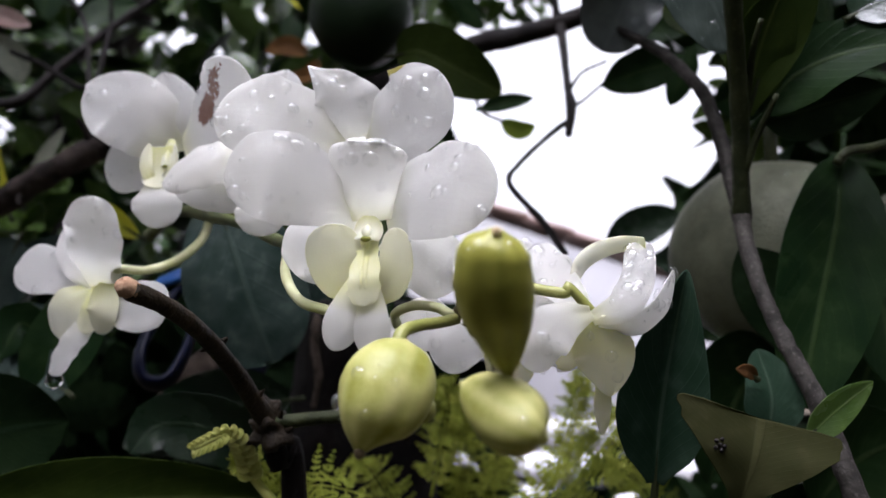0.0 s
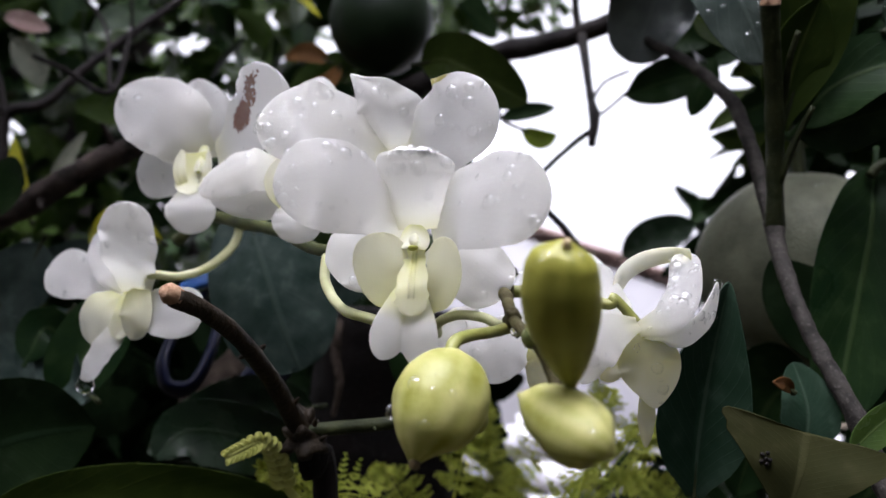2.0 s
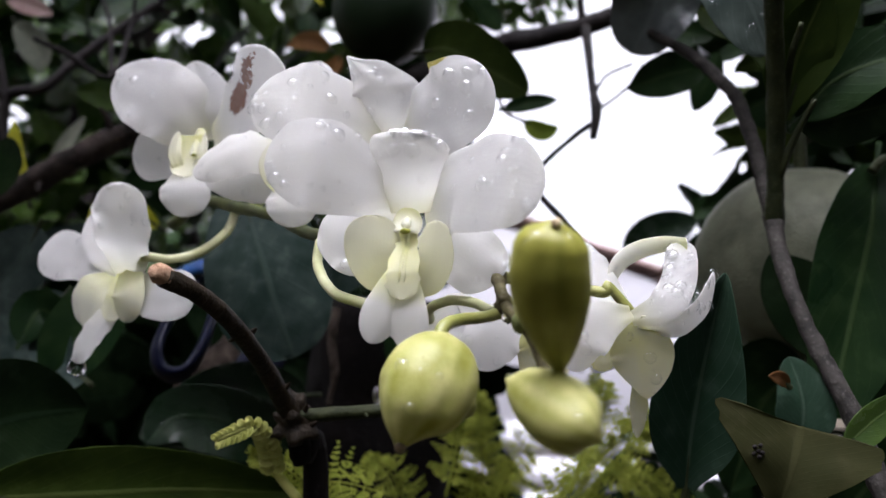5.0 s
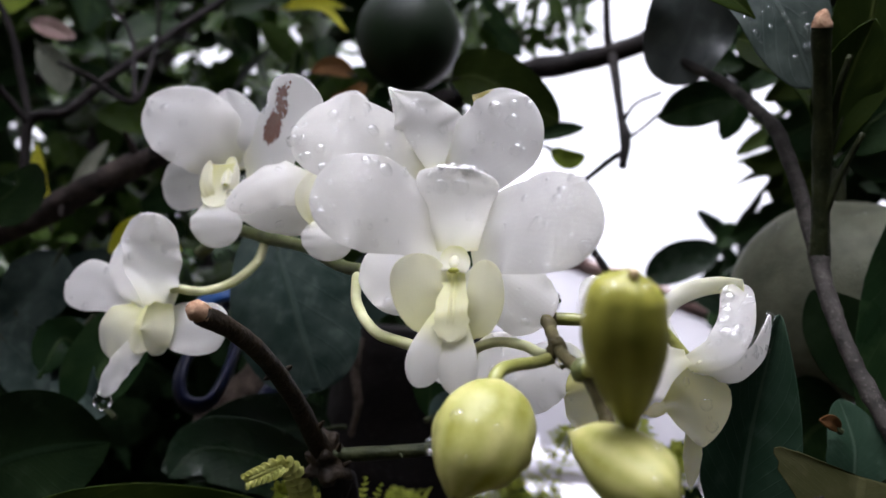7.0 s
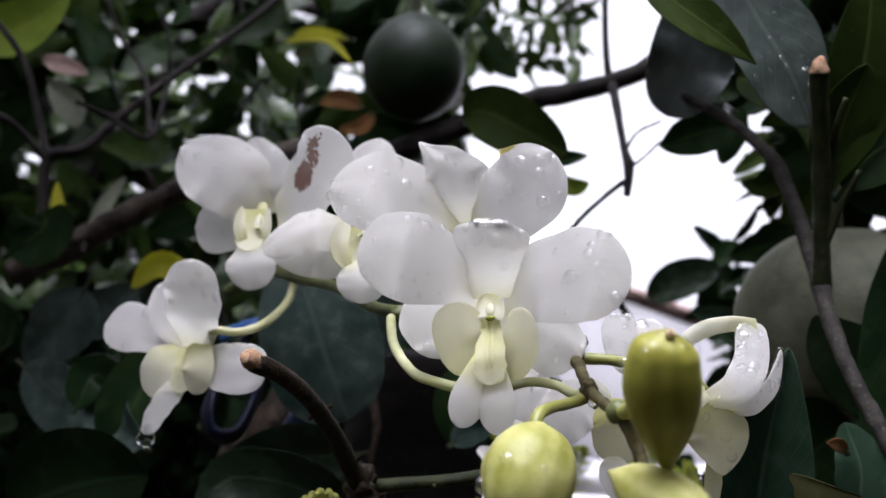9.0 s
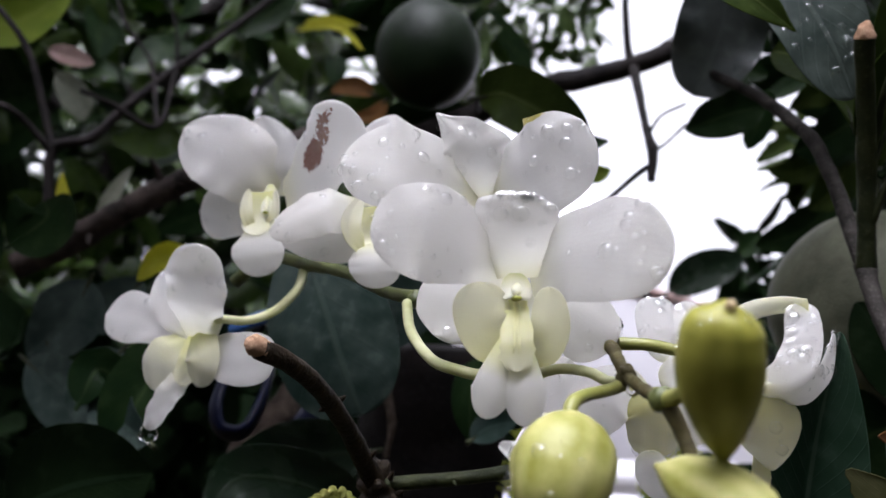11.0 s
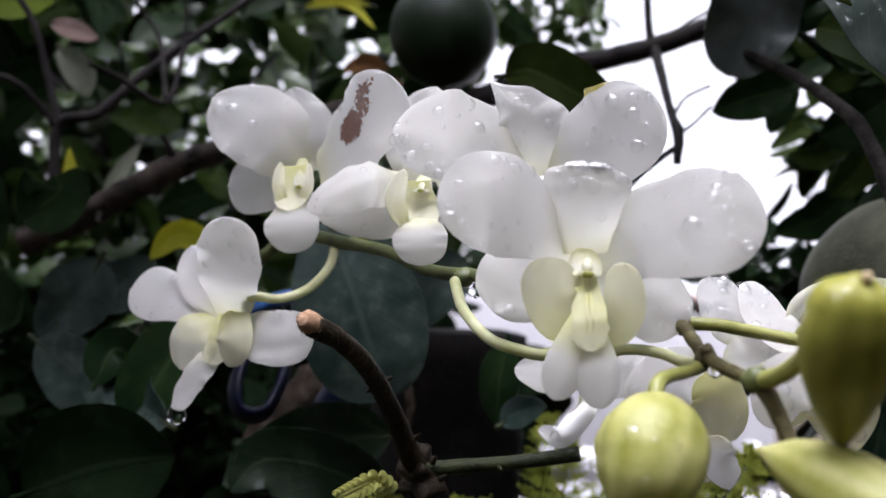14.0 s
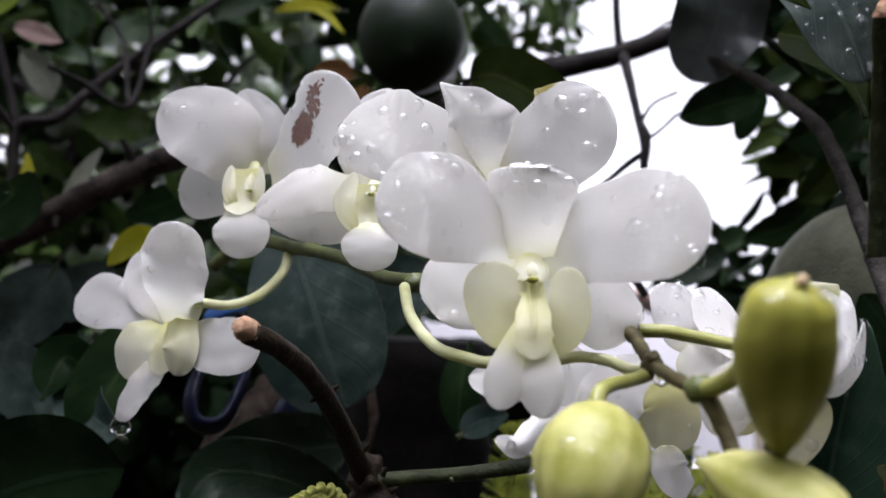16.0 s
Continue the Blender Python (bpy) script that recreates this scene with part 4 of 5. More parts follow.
bud("closed olive-green orchid bud hanging point down, its tip pinkish", [(0.0103, 0.1160, 1.5200), (0.0099, 0.1180, 1.5162), (0.0103, 0.1210, 1.5108), (0.0116, 0.1260, 1.5045), (0.0130, 0.1310, 1.4972)],
    [0.0012, 0.0041, 0.0054, 0.0059, 0.0062, 0.0062, 0.0059, 0.0051, 0.0040, 0.0025, 0.0006], BUD_DEEP, .09, [("tip", (0.0104, 0.1145, 1.5194), .0008, TIP), ("withered_scale", (0.0130, 0.1310, 1.4972), .0008, DEAD)], 1, 0.92, 1.4)
bud("plump yellow-green orchid bud with water beads", [(-0.0077, 0.1570, 1.5037), (-0.0090, 0.1530, 1.4975), (-0.0111, 0.1500, 1.4918), (-0.0134, 0.1490, 1.4865), (-0.0149, 0.1490, 1.4815)],
    [0.0015, 0.0060, 0.0083, 0.0091, 0.0092, 0.0085, 0.0072, 0.0050, 0.0024, 0.0005], BUD, .055, [("spur", (-0.0033, 0.1570, 1.4905), .0026, BUD), ("tip", (-0.0144, 0.1480, 1.4823), .0011, TIP_BROWN)], 2, 0.92, 0.3)
bud("short yellow-green orchid bud pointing forward", [(0.0047, 0.1420, 1.4957), (0.0082, 0.1360, 1.4941), (0.0123, 0.1280, 1.4913), (0.0156, 0.1220, 1.4893), (0.0187, 0.1210, 1.4875)],
    [0.0005, 0.0022, 0.0041, 0.0054, 0.0060, 0.0058, 0.0047, 0.0028, 0.0006], BUD, .055, [("tip", (0.0141, 0.1205, 1.4902), .0013, PEDICEL)], 3, 0.95, 1.0)
beads = Geo()
SKINS = [o for o in scene.objects if o.name.startswith("sepal_cover")]
for p, r in (((-0.0147, 0.1425, 1.4976), 0.0015), ((-0.0205, 0.1490, 1.4917), 0.0017), ((-0.0131, 0.1405, 1.4892), 0.0012), ((-0.0074, 0.1425, 1.4954), 0.0008), ((-0.0110, 0.1425, 1.4963), 0.0006), ((0.0038, 0.1180, 1.5147), 0.0012), ((0.0152, 0.1175, 1.5176), 0.0010), ((0.0058, 0.1135, 1.5167), 0.0007), ((0.0074, 0.1130, 1.5175), 0.0006), ((0.0129, 0.1130, 1.5177), 0.0007), ((0.0148, 0.1160, 1.4906), 0.0009), ((0.0048, 0.1400, 1.4964), 0.0007), ((0.0159, 0.1215, 1.4964), 0.0006)):
    spots = [(q.co + ORIGIN[o], q.normal) for o in SKINS for q in o.data.vertices]
    place, nrm = min(spots, key=lambda e: (e[0] - Vector(p)).length)
    dewdrop(beads, place, nrm, r, 0.6, 16, 8)
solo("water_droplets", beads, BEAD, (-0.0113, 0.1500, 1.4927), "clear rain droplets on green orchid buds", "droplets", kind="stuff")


def hanging_drop(p, r, label):
    g = tube([Vector(p) + Vector((0, 0, r * 1.6)), Vector(p), Vector(p) - Vector((0, 0, r))], [r * .45, r * .75, r, r * .8, r * .05], 18, 18)
    return solo("water_drop", g, WATER, p, label, "water drop", "hanging raindrops")


hanging_drop((-0.1316, 0.2590, 1.4916), .0030, "clear raindrop hanging from an orchid lip")
hanging_drop((-0.0423, 0.2500, 1.5323), .0028, "clear raindrop hanging from the orchid stem")
hanging_drop((0.0052, 0.1680, 1.5085), .0015, "clear raindrop under a stem joint")
hanging_drop((-0.0167, 0.2680, 1.4886), .0020, "clear raindrop in the tip of a rolled petal")
hanging_drop((0.0051, 0.1870, 1.5232), .0010, "small raindrop on the edge of a sepal")
hanging_drop((0.0336, 0.1840, 1.5061), .0008, "small raindrop under a curled petal")

# ---- cut twig in front ----
twig = thing("cut_twig", (-0.0582, 0.2450, 1.4808), "brown thorny twig with a pale pruned end", "twig")
stick = part("stick", tube([(-0.0762, 0.1840, 1.5154), (-0.0708, 0.1930, 1.5124), (-0.0662, 0.2070, 1.5066), (-0.0624, 0.2250, 1.4969), (-0.0591, 0.2400, 1.4863), (-0.0568, 0.2460, 1.4808)],
                           [.0026, .0024, .0024, .0026, .0030, .0034], 44, 18, .10, 330), BARK_TWIG, twig)
part("cut_end", tube([(-0.0777, 0.1810, 1.5164), (-0.0768, 0.1825, 1.5161), (-0.0757, 0.1850, 1.5151)], [.0017, .0025, .0024], 8, 18, .25, 420), CUT, stick, "pale brown pruned end")
part("joint", ball((-0.0559, 0.2460, 1.4793), .0056, .0066, 22, 30, lump=1.0), BARK_TWIG, twig)
part("shoot", tube([(-0.0540, 0.2460, 1.4806), (-0.0460, 0.2450, 1.4818), (-0.0292, 0.2430, 1.4840), (-0.0120, 0.2410, 1.4872)], [.0022, .0021, .0020, .0021], 26, 14, .05, 300), GREEN_BARK, twig, "green side shoot with a cut end")
part("trunk", tube([(-0.0559, 0.2460, 1.4790), (-0.0538, 0.2500, 1.4685), (-0.0503, 0.2600, 1.4489), (-.05, .3, 1.2)], [.0036, .0034, .004, .006], 26, 16, .2, 200), BARK_OLD_SHADED, twig)
for p, q in (((-0.0636, 0.2190, 1.5045), (-0.0615, 0.2160, 1.5056)), ((-0.0661, 0.2120, 1.5024), (-0.0673, 0.2100, 1.5014)), ((-0.0578, 0.2380, 1.4887), (-0.0552, 0.2340, 1.4912)), ((-0.0503, 0.2440, 1.4783), (-0.0479, 0.2420, 1.4798)), ((-0.0523, 0.2430, 1.4827), (-0.0512, 0.2400, 1.4851))):
    part("thorn", tube([p, Vector(p).lerp(Vector(q), .6), q], [.0009, .0006, .0001], 6, 8), BARK_TWIG, twig)
part("thorn", tube([(-0.0345, 0.2435, 1.4831), (-0.0336, 0.2410, 1.4822), (-0.0332, 0.2400, 1.4819)], [.0008, .0005, .0001], 6, 8), GREEN_BARK, twig)


# ---- citrus fruits ----
def fruit(p, rx, rz, mat, label, stem_to, neck=0.0, group=""):
    f = thing("citrus_fruit", p, label, "fruit", group)
    part("rind", ball(p, rx, rz, 36, 56, dent=.05, lump=.03, neck=neck), mat, f)
    top = Vector(p) + Vector((0, 0, rz * (0.94 + neck)))
    part("stem", tube([top - Vector((0, 0, .004)), top + Vector((0, 0, .02)), stem_to], [.003, .0028, .003], 14, 10, .1, 200), GREEN_BARK, f)
    part("calyx", ball(top, .0055, .002, 8, 12, lump=.5), GREEN_BARK, f)


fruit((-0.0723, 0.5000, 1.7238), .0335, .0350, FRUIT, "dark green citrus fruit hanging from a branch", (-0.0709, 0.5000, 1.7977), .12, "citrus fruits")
fruit((0.1322, 0.3450, 1.5477), .0435, .0405, FRUIT_PALE, "large grey-green citrus fruit in shade, finely pitted", (0.1405, 0.3600, 1.6073), 0, "citrus fruits")
fruit((0.2351, 0.4300, 1.5612), .0360, .0350, FRUIT_PALE, "grey-green citrus fruit behind leaves", (0.1656, 0.2890, 1.5850), 0, "citrus fruits")

drops = Geo()
rnd = random.Random(77)
for _ in range(26):
    a, b = rnd.uniform(3.3, 6.1), rnd.uniform(.25, .95)
    n = Vector((math.sin(b) * math.cos(a), math.sin(b) * math.sin(a), math.cos(b)))
    dewdrop(drops, Vector((0.1322, 0.3450, 1.5477)) + Vector((n.x * .0435, n.y * .0435, n.z * .0403)), n, rnd.uniform(.0006, .0013))
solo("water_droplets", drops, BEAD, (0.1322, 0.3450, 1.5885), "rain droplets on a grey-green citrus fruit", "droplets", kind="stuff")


# ---- branches ----
def branch(name, label, runs, mat, rough=.12, freq=120):
    o = runs[0][0][0]
    b = thing(name, o, label, "branch")
    for k, (pts, rr) in enumerate(runs):
        part("limb" if k == 0 else "twig", tube(pts, rr, 10 + 8 * len(pts), 14, rough, freq), mat, b)
    return b


branch("tree_branch", "thick dark branch crossing below the sky", [
    ([(-0.1368, 0.5200, 1.6472), (-0.0832, 0.5100, 1.6691), (-0.0385, 0.5000, 1.6853), (0.0012, 0.4900, 1.6986), (0.0294, 0.4850, 1.7032), (0.0549, 0.4780, 1.7077), (0.0875, 0.4750, 1.7204), (0.1348, 0.4700, 1.7374), (0.1895, 0.4700, 1.7456)], [0.0085, 0.0080, 0.0072, 0.0066, 0.0062, 0.0060, 0.0060, 0.0060]),
    ([(0.0495, 0.4750, 1.7848), (0.0495, 0.4750, 1.7462), (0.0508, 0.4760, 1.7202), (0.0529, 0.4760, 1.7054)], [0.0019, 0.0021, 0.0023, 0.0031]),
    ([(0.0541, 0.4750, 1.7050), (0.0541, 0.4520, 1.6766), (0.0538, 0.4300, 1.6500), (0.0540, 0.4150, 1.6347), (0.0519, 0.4080, 1.6176)], [0.0031, 0.0025, 0.0022, 0.0030, 0.0020]),
    ([(0.0532, 0.4120, 1.6270), (0.0436, 0.4110, 1.6197), (0.0270, 0.4100, 1.6032), (0.0215, 0.4000, 1.5900), (0.0370, 0.3900, 1.5696), (0.0479, 0.3850, 1.5523)], [0.0017, 0.0014, 0.0014, 0.0017, 0.0018]),
    ([(0.0541, 0.4280, 1.6475), (0.0613, 0.4300, 1.6590), (0.0764, 0.4400, 1.6697)], [0.0009, 0.0008, 0.0008]),
    ([(0.0542, 0.4140, 1.6338), (0.0631, 0.4200, 1.6420), (0.0743, 0.4300, 1.6544)], [0.0009, 0.0008, 0.0008]),
    ([(0.0584, 0.4780, 1.7100), (0.0746, 0.4800, 1.7242), (0.0905, 0.4800, 1.7339)], [0.0013, 0.0009, 0.0009]),
], BARK)
branch("tree_branch", "dark forked branch in deep shade", [
    ([(-0.2965, 0.4700, 1.5769), (-0.2956, 0.4700, 1.6123), (-0.2966, 0.4700, 1.6485), (-0.2738, 0.4700, 1.6556), (-0.2574, 0.4800, 1.6806), (-0.2368, 0.5000, 1.7139), (-0.2076, 0.5200, 1.7518), (-0.1795, 0.5400, 1.7922), (-0.1403, 0.5600, 1.8446)], [0.0031, 0.0031, 0.0032, 0.0028, 0.0025, 0.0025, 0.0024]),
    ([(-0.2964, 0.4700, 1.6467), (-0.3051, 0.4700, 1.6724), (-0.3162, 0.4650, 1.7080), (-0.3332, 0.4600, 1.7322), (-0.3591, 0.4600, 1.7571)], [0.0025, 0.0022, 0.0019, 0.0018]),
    ([(-0.2962, 0.4700, 1.6448), (-0.3071, 0.4600, 1.6597), (-0.3186, 0.4500, 1.6688), (-0.3479, 0.4500, 1.6736)], [0.0021, 0.0019, 0.0018]),
    ([(-0.2668, 0.4400, 1.6750), (-0.2543, 0.4550, 1.6718), (-0.2331, 0.4700, 1.6638), (-0.2368, 0.5000, 1.7139)], [0.0013, 0.0016, 0.0018, 0.0016]),
    ([(-0.2332, 0.4700, 1.6646), (-0.2546, 0.5000, 1.7177), (-0.2728, 0.5000, 1.7417), (-0.2859, 0.5000, 1.7705)], [0.0016, 0.0013, 0.0011]),
    ([(-0.2364, 0.5000, 1.7099), (-0.2392, 0.5000, 1.7381), (-0.2475, 0.5000, 1.7627)], [0.0013, 0.0011, 0.0008]),
], BARK)
branch("tree_branch", "rough brown branch slanting through the shade", [
    ([(-0.2801, 0.4200, 1.5688), (-0.2527, 0.4200, 1.5814), (-0.2283, 0.4200, 1.5969), (-0.2057, 0.4250, 1.6124), (-0.1848, 0.4300, 1.6236), (-0.1618, 0.4500, 1.6416), (-0.1250, 0.4800, 1.6663)], [0.0074, 0.0072, 0.0070, 0.0068, 0.0064, 0.0060]),
    ([(-0.2057, 0.4240, 1.6130), (-0.2075, 0.4190, 1.6215), (-0.2105, 0.4150, 1.6270)], [0.0026, 0.0020, 0.0014]),
    ([(-0.2400, 0.4190, 1.5890), (-0.2385, 0.4140, 1.5830), (-0.2370, 0.4110, 1.5790)], [0.0024, 0.0019, 0.0012]),
], BARK_RED, .2, 100)
branch("citrus_branch", "grey citrus branch with a pruned green shoot", [
    ([(0.1151, 0.2350, 1.4615), (0.1089, 0.2420, 1.4867), (0.1038, 0.2480, 1.5019), (0.0996, 0.2550, 1.5159), (0.0968, 0.2630, 1.5319), (0.0966, 0.2720, 1.5468), (0.0973, 0.2760, 1.5536)], [0.0034, 0.0031, 0.0026, 0.0025, 0.0026, 0.0029, 0.0037]),
    ([(0.0975, 0.2760, 1.5526), (0.0940, 0.3000, 1.5992), (0.0905, 0.3180, 1.6175), (0.0844, 0.3360, 1.6342), (0.0734, 0.3500, 1.6476), (0.0587, 0.3800, 1.6704)], [0.0029, 0.0026, 0.0025, 0.0024, 0.0022, 0.0018]),
], BARK_GREY, .18, 260)
shoot = thing("citrus_shoot", (0.0955, 0.2760, 1.5576), "green pruned citrus shoot standing upright, cut end pale", "twig")
part("shoot", tube([(0.0972, 0.2750, 1.5518), (0.0958, 0.2700, 1.5645), (0.0936, 0.2620, 1.5826), (0.0901, 0.2520, 1.5991), (0.0867, 0.2430, 1.6112), (0.0853, 0.2390, 1.6167)], [.0034, .0029, .0030, .0029, .0028, .0031], 34, 16, .12, 260), GREEN_BARK, shoot)
part("cut_end", tube([(0.0852, 0.2390, 1.6160), (0.0851, 0.2380, 1.6182), (0.0858, 0.2375, 1.6210)], [.0030, .0028, .0024, .0018, .0008], 10, 16, .25, 420), CUT, shoot, "pale pruned end")
part("side_twig", tube([(0.0948, 0.2620, 1.5846), (0.0956, 0.2580, 1.5934), (0.0947, 0.2500, 1.6024), (0.0960, 0.2450, 1.6102)], [.0016, .0012, .0009], 14, 10), GREEN_BARK, shoot)
part("side_twig", tube([(0.0964, 0.2680, 1.5661), (0.0991, 0.2620, 1.5767), (0.1036, 0.2550, 1.5886)], [.0016, .0012, .0009], 14, 10), GREEN_BARK, shoot)
part("side_twig", tube([(0.1321, 0.2800, 1.5716), (0.1363, 0.2800, 1.5763), (0.1466, 0.2850, 1.5789), (0.1678, 0.2900, 1.5857)], [.0018, .0017, .0018], 14, 10), GREEN_BARK, shoot)


# ---- leaves, each in its own place ----
def leaf(spine, width, mat, label, cat="leaf", group="citrus leaves", drops=0, seed=0, **more):
    bl = Blade(spine, width, **{**dict(a=.62, b=.75, cup=.12, fold=.12, wave=.015, seed=seed, nu=18, nv=10, thick=.0006, lump=.03, face=(0, -1, -.08)), **more})
    o = Vector(spine[0])
    lf = thing("leaf", o, label, cat, group)
    part("blade", bl.geo(), mat, lf)
    d = (Vector(spine[0]) - Vector(spine[1])).normalized()
    k = (Vector(spine[-1]) - Vector(spine[0])).length
    part("petiole", tube([o + d * k * .10, o, bl.at(.3, 0)[0] - bl.normal(5, 5) * .0006], [.0011, .0010, .0004], 8, 8), mat if mat in (LEAF_SHADED, LEAF_OLIVE, LEAF) else GREEN_BARK, lf)
    if drops:
        w = Geo()
        sprinkle(w, bl, drops, seed + 5, .0005, .0022, umin=.15)
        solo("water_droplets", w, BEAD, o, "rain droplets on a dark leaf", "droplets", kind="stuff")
    return lf


DARK = "dark green glossy leaf in the shade"
leaf([(-0.1027, 0.3250, 1.5666), (-0.0907, 0.3180, 1.5398), (-0.0819, 0.3180, 1.5172), (-0.0747, 0.3220, 1.4987)], .0480, LEAF_WAXY, "large round grey-green waxy leaf behind the flowers", a=.45, b=.42, cup=.05, fold=.03, seed=1, face=(0, -1, .2))
leaf([(0.0566, 0.2270, 1.4682), (0.0574, 0.2240, 1.4839), (0.0594, 0.2190, 1.5023), (0.0621, 0.2090, 1.5251)], 0.0234, LEAF_BLUE, "upright pointed citrus leaf folded along its midrib", fold=.85, seed=2, prof=[.2, .75, 1, .95, .7, .3], blunt=8, face=(-.2, -1, -.1), teeth=.05)
olive = leaf([(0.0696, 0.1970, 1.4651), (0.0731, 0.1950, 1.4765), (0.0764, 0.1970, 1.4875)], 0.0345, LEAF_OLIVE, "olive leaf folded open, its end gnawed away", fold=.22, prof=[.05, .22, .6, .95, 1], left=[.06, .28, .7, 1.1, 1.2], blunt=90, seed=3, teeth=.06, face=(-.15, -1, -.1))
# Cluster of tiny black specks on the left half of the leaf.
for p in ((0.0642, 0.1925, 1.4826), (0.0655, 0.1925, 1.4829), (0.0650, 0.1925, 1.4816), (0.0660, 0.1925, 1.4813), (0.0639, 0.1925, 1.4810), (0.0652, 0.1925, 1.4804)):
    part("spot", ball(p, .0006, .0005, 6, 8, lump=.4), BARK, olive, "small black speck")
leaf([(0.0917, 0.2100, 1.4823), (0.0998, 0.2120, 1.4890), (0.1117, 0.2160, 1.4969)], 0.0090, LEAF_MID, "narrow bright green leaf tip", seed=4)
leaf([(0.0957, 0.2500, 1.4814), (0.0966, 0.2500, 1.4923), (0.0942, 0.2540, 1.5056)], 0.0173, LEAF_BLUE, "small young leaf with a withered orange edge", seed=5, prof=[.6, 1, 1, .8, .5], blunt=8, fold=.2)
leaf([(0.0913, 0.2470, 1.4969), (0.0883, 0.2450, 1.4991), (0.0846, 0.2440, 1.4995)], .0042, DEAD, "withered orange leaf scrap", seed=6)
leaf([(0.1363, 0.2850, 1.5758), (0.1307, 0.2780, 1.5529), (0.1217, 0.2720, 1.5239), (0.1117, 0.2680, 1.4873)], .0360, LEAF, "long dark leaf with a pale midrib", fold=.15, seed=7, b=.5)
leaf([(0.1592, 0.3300, 1.5557), (0.1639, 0.3200, 1.5246), (0.1613, 0.3100, 1.4936)], .0400, LEAF, DARK, seed=8)
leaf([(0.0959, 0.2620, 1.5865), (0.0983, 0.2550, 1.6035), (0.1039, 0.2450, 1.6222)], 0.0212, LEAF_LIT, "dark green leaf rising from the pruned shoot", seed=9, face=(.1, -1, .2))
leaf([(0.1011, 0.2620, 1.5838), (0.1105, 0.2580, 1.5958), (0.1261, 0.2500, 1.6012), (0.1465, 0.2400, 1.6007)], .0260, LEAF, "broad dark leaf reaching out from the shoot", seed=10, face=(0, -.9, .3))
leaf([(0.1025, 0.2660, 1.5830), (0.1175, 0.2620, 1.5862), (0.1415, 0.2600, 1.5932)], .0200, LEAF, DARK, seed=11, face=(0, -.9, -.2))
leaf([(0.0597, 0.2620, 1.6771), (0.0710, 0.2620, 1.6508), (0.0827, 0.2620, 1.6285), (0.0930, 0.2680, 1.6081)], .0350, LEAF_GREY, "large wet grey-green leaf covered with droplets", face=(0, -1, .35), seed=12, drops=36, a=.5, b=.5, cup=.1, fold=.02)
leaf([(0.0775, 0.3520, 1.7077), (0.0749, 0.3520, 1.6818), (0.0709, 0.3540, 1.6629), (0.0622, 0.3580, 1.6431)], .0400, LEAF_PAINTED_SHEEN, "drooping grey-green leaf with its sheen put in the colour", face=(0, -1, .35), seed=14, a=.45, b=.42, wave=.13, waves=2)
leaf([(0.1057, 0.4000, 1.6539), (0.0869, 0.4000, 1.6487), (0.0695, 0.4100, 1.6447)], .0230, LEAF, "dark leaf hanging against the sky", seed=15, wave=.06)
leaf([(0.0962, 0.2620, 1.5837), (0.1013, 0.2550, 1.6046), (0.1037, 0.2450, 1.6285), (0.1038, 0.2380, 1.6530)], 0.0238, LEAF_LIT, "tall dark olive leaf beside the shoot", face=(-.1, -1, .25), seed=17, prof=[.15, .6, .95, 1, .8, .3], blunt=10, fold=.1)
# These two leaves partly stand in for the shade on the fruit's lower half.
leaf([(0.1344, 0.3000, 1.5080), (0.1172, 0.3000, 1.5259), (0.1055, 0.3050, 1.5450)], .030, LEAF_SHADED, DARK, seed=160)
leaf([(0.1405, 0.3100, 1.5293), (0.1263, 0.3100, 1.5396), (0.1142, 0.3100, 1.5546)], .022, LEAF_SHADED, DARK, seed=161)
leaf([(0.1265, 0.2500, 1.6130), (0.1340, 0.2500, 1.6171), (0.1490, 0.2500, 1.6214)], .018, LEAF_WET, "curled wet leaf with pale veins", face=(0, -1, .35), seed=18, drops=10)
leaf([(0.0997, 0.2850, 1.6056), (0.0964, 0.2880, 1.6203), (0.0871, 0.2920, 1.6319), (0.0768, 0.2960, 1.6373)], 0.0177, LEAF_LIT, "olive-green citrus leaf beside the shoot", seed=19, prof=[.15, .6, .95, 1.05, 1], blunt=7, fold=.1, face=(0, -1, -.1))
leaf([(0.0277, 0.2480, 1.6579), (0.0415, 0.2460, 1.6434), (0.0551, 0.2460, 1.6327), (0.0684, 0.2480, 1.6225)], 0.0149, LEAF_LIT, "pointed green leaf lying across a wet grey leaf", seed=20, prof=[.3, .8, 1, .9, .55, .1], blunt=20, fold=.1)
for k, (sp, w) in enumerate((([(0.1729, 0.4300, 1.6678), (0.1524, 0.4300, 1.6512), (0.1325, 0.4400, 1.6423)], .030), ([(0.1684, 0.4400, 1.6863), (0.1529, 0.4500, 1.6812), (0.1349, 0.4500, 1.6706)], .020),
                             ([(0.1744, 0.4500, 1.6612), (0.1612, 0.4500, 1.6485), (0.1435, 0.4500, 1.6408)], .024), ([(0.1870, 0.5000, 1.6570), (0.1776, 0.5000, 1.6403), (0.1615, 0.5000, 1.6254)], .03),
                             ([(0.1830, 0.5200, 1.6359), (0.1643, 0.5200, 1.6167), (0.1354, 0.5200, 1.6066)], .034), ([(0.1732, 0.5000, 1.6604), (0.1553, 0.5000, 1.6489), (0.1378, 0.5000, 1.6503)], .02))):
    # Every second leaf takes the copy with backlight in its colour.
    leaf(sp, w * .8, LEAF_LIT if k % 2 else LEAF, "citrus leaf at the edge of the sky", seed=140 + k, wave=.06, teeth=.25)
leaf([(0.1063, 0.6400, 1.5936), (0.1289, 0.6350, 1.6084), (0.1586, 0.6300, 1.6188)], .0310, LEAF_WET, "dark leaf outlined against the white sky", seed=21, a=.5, b=.5)
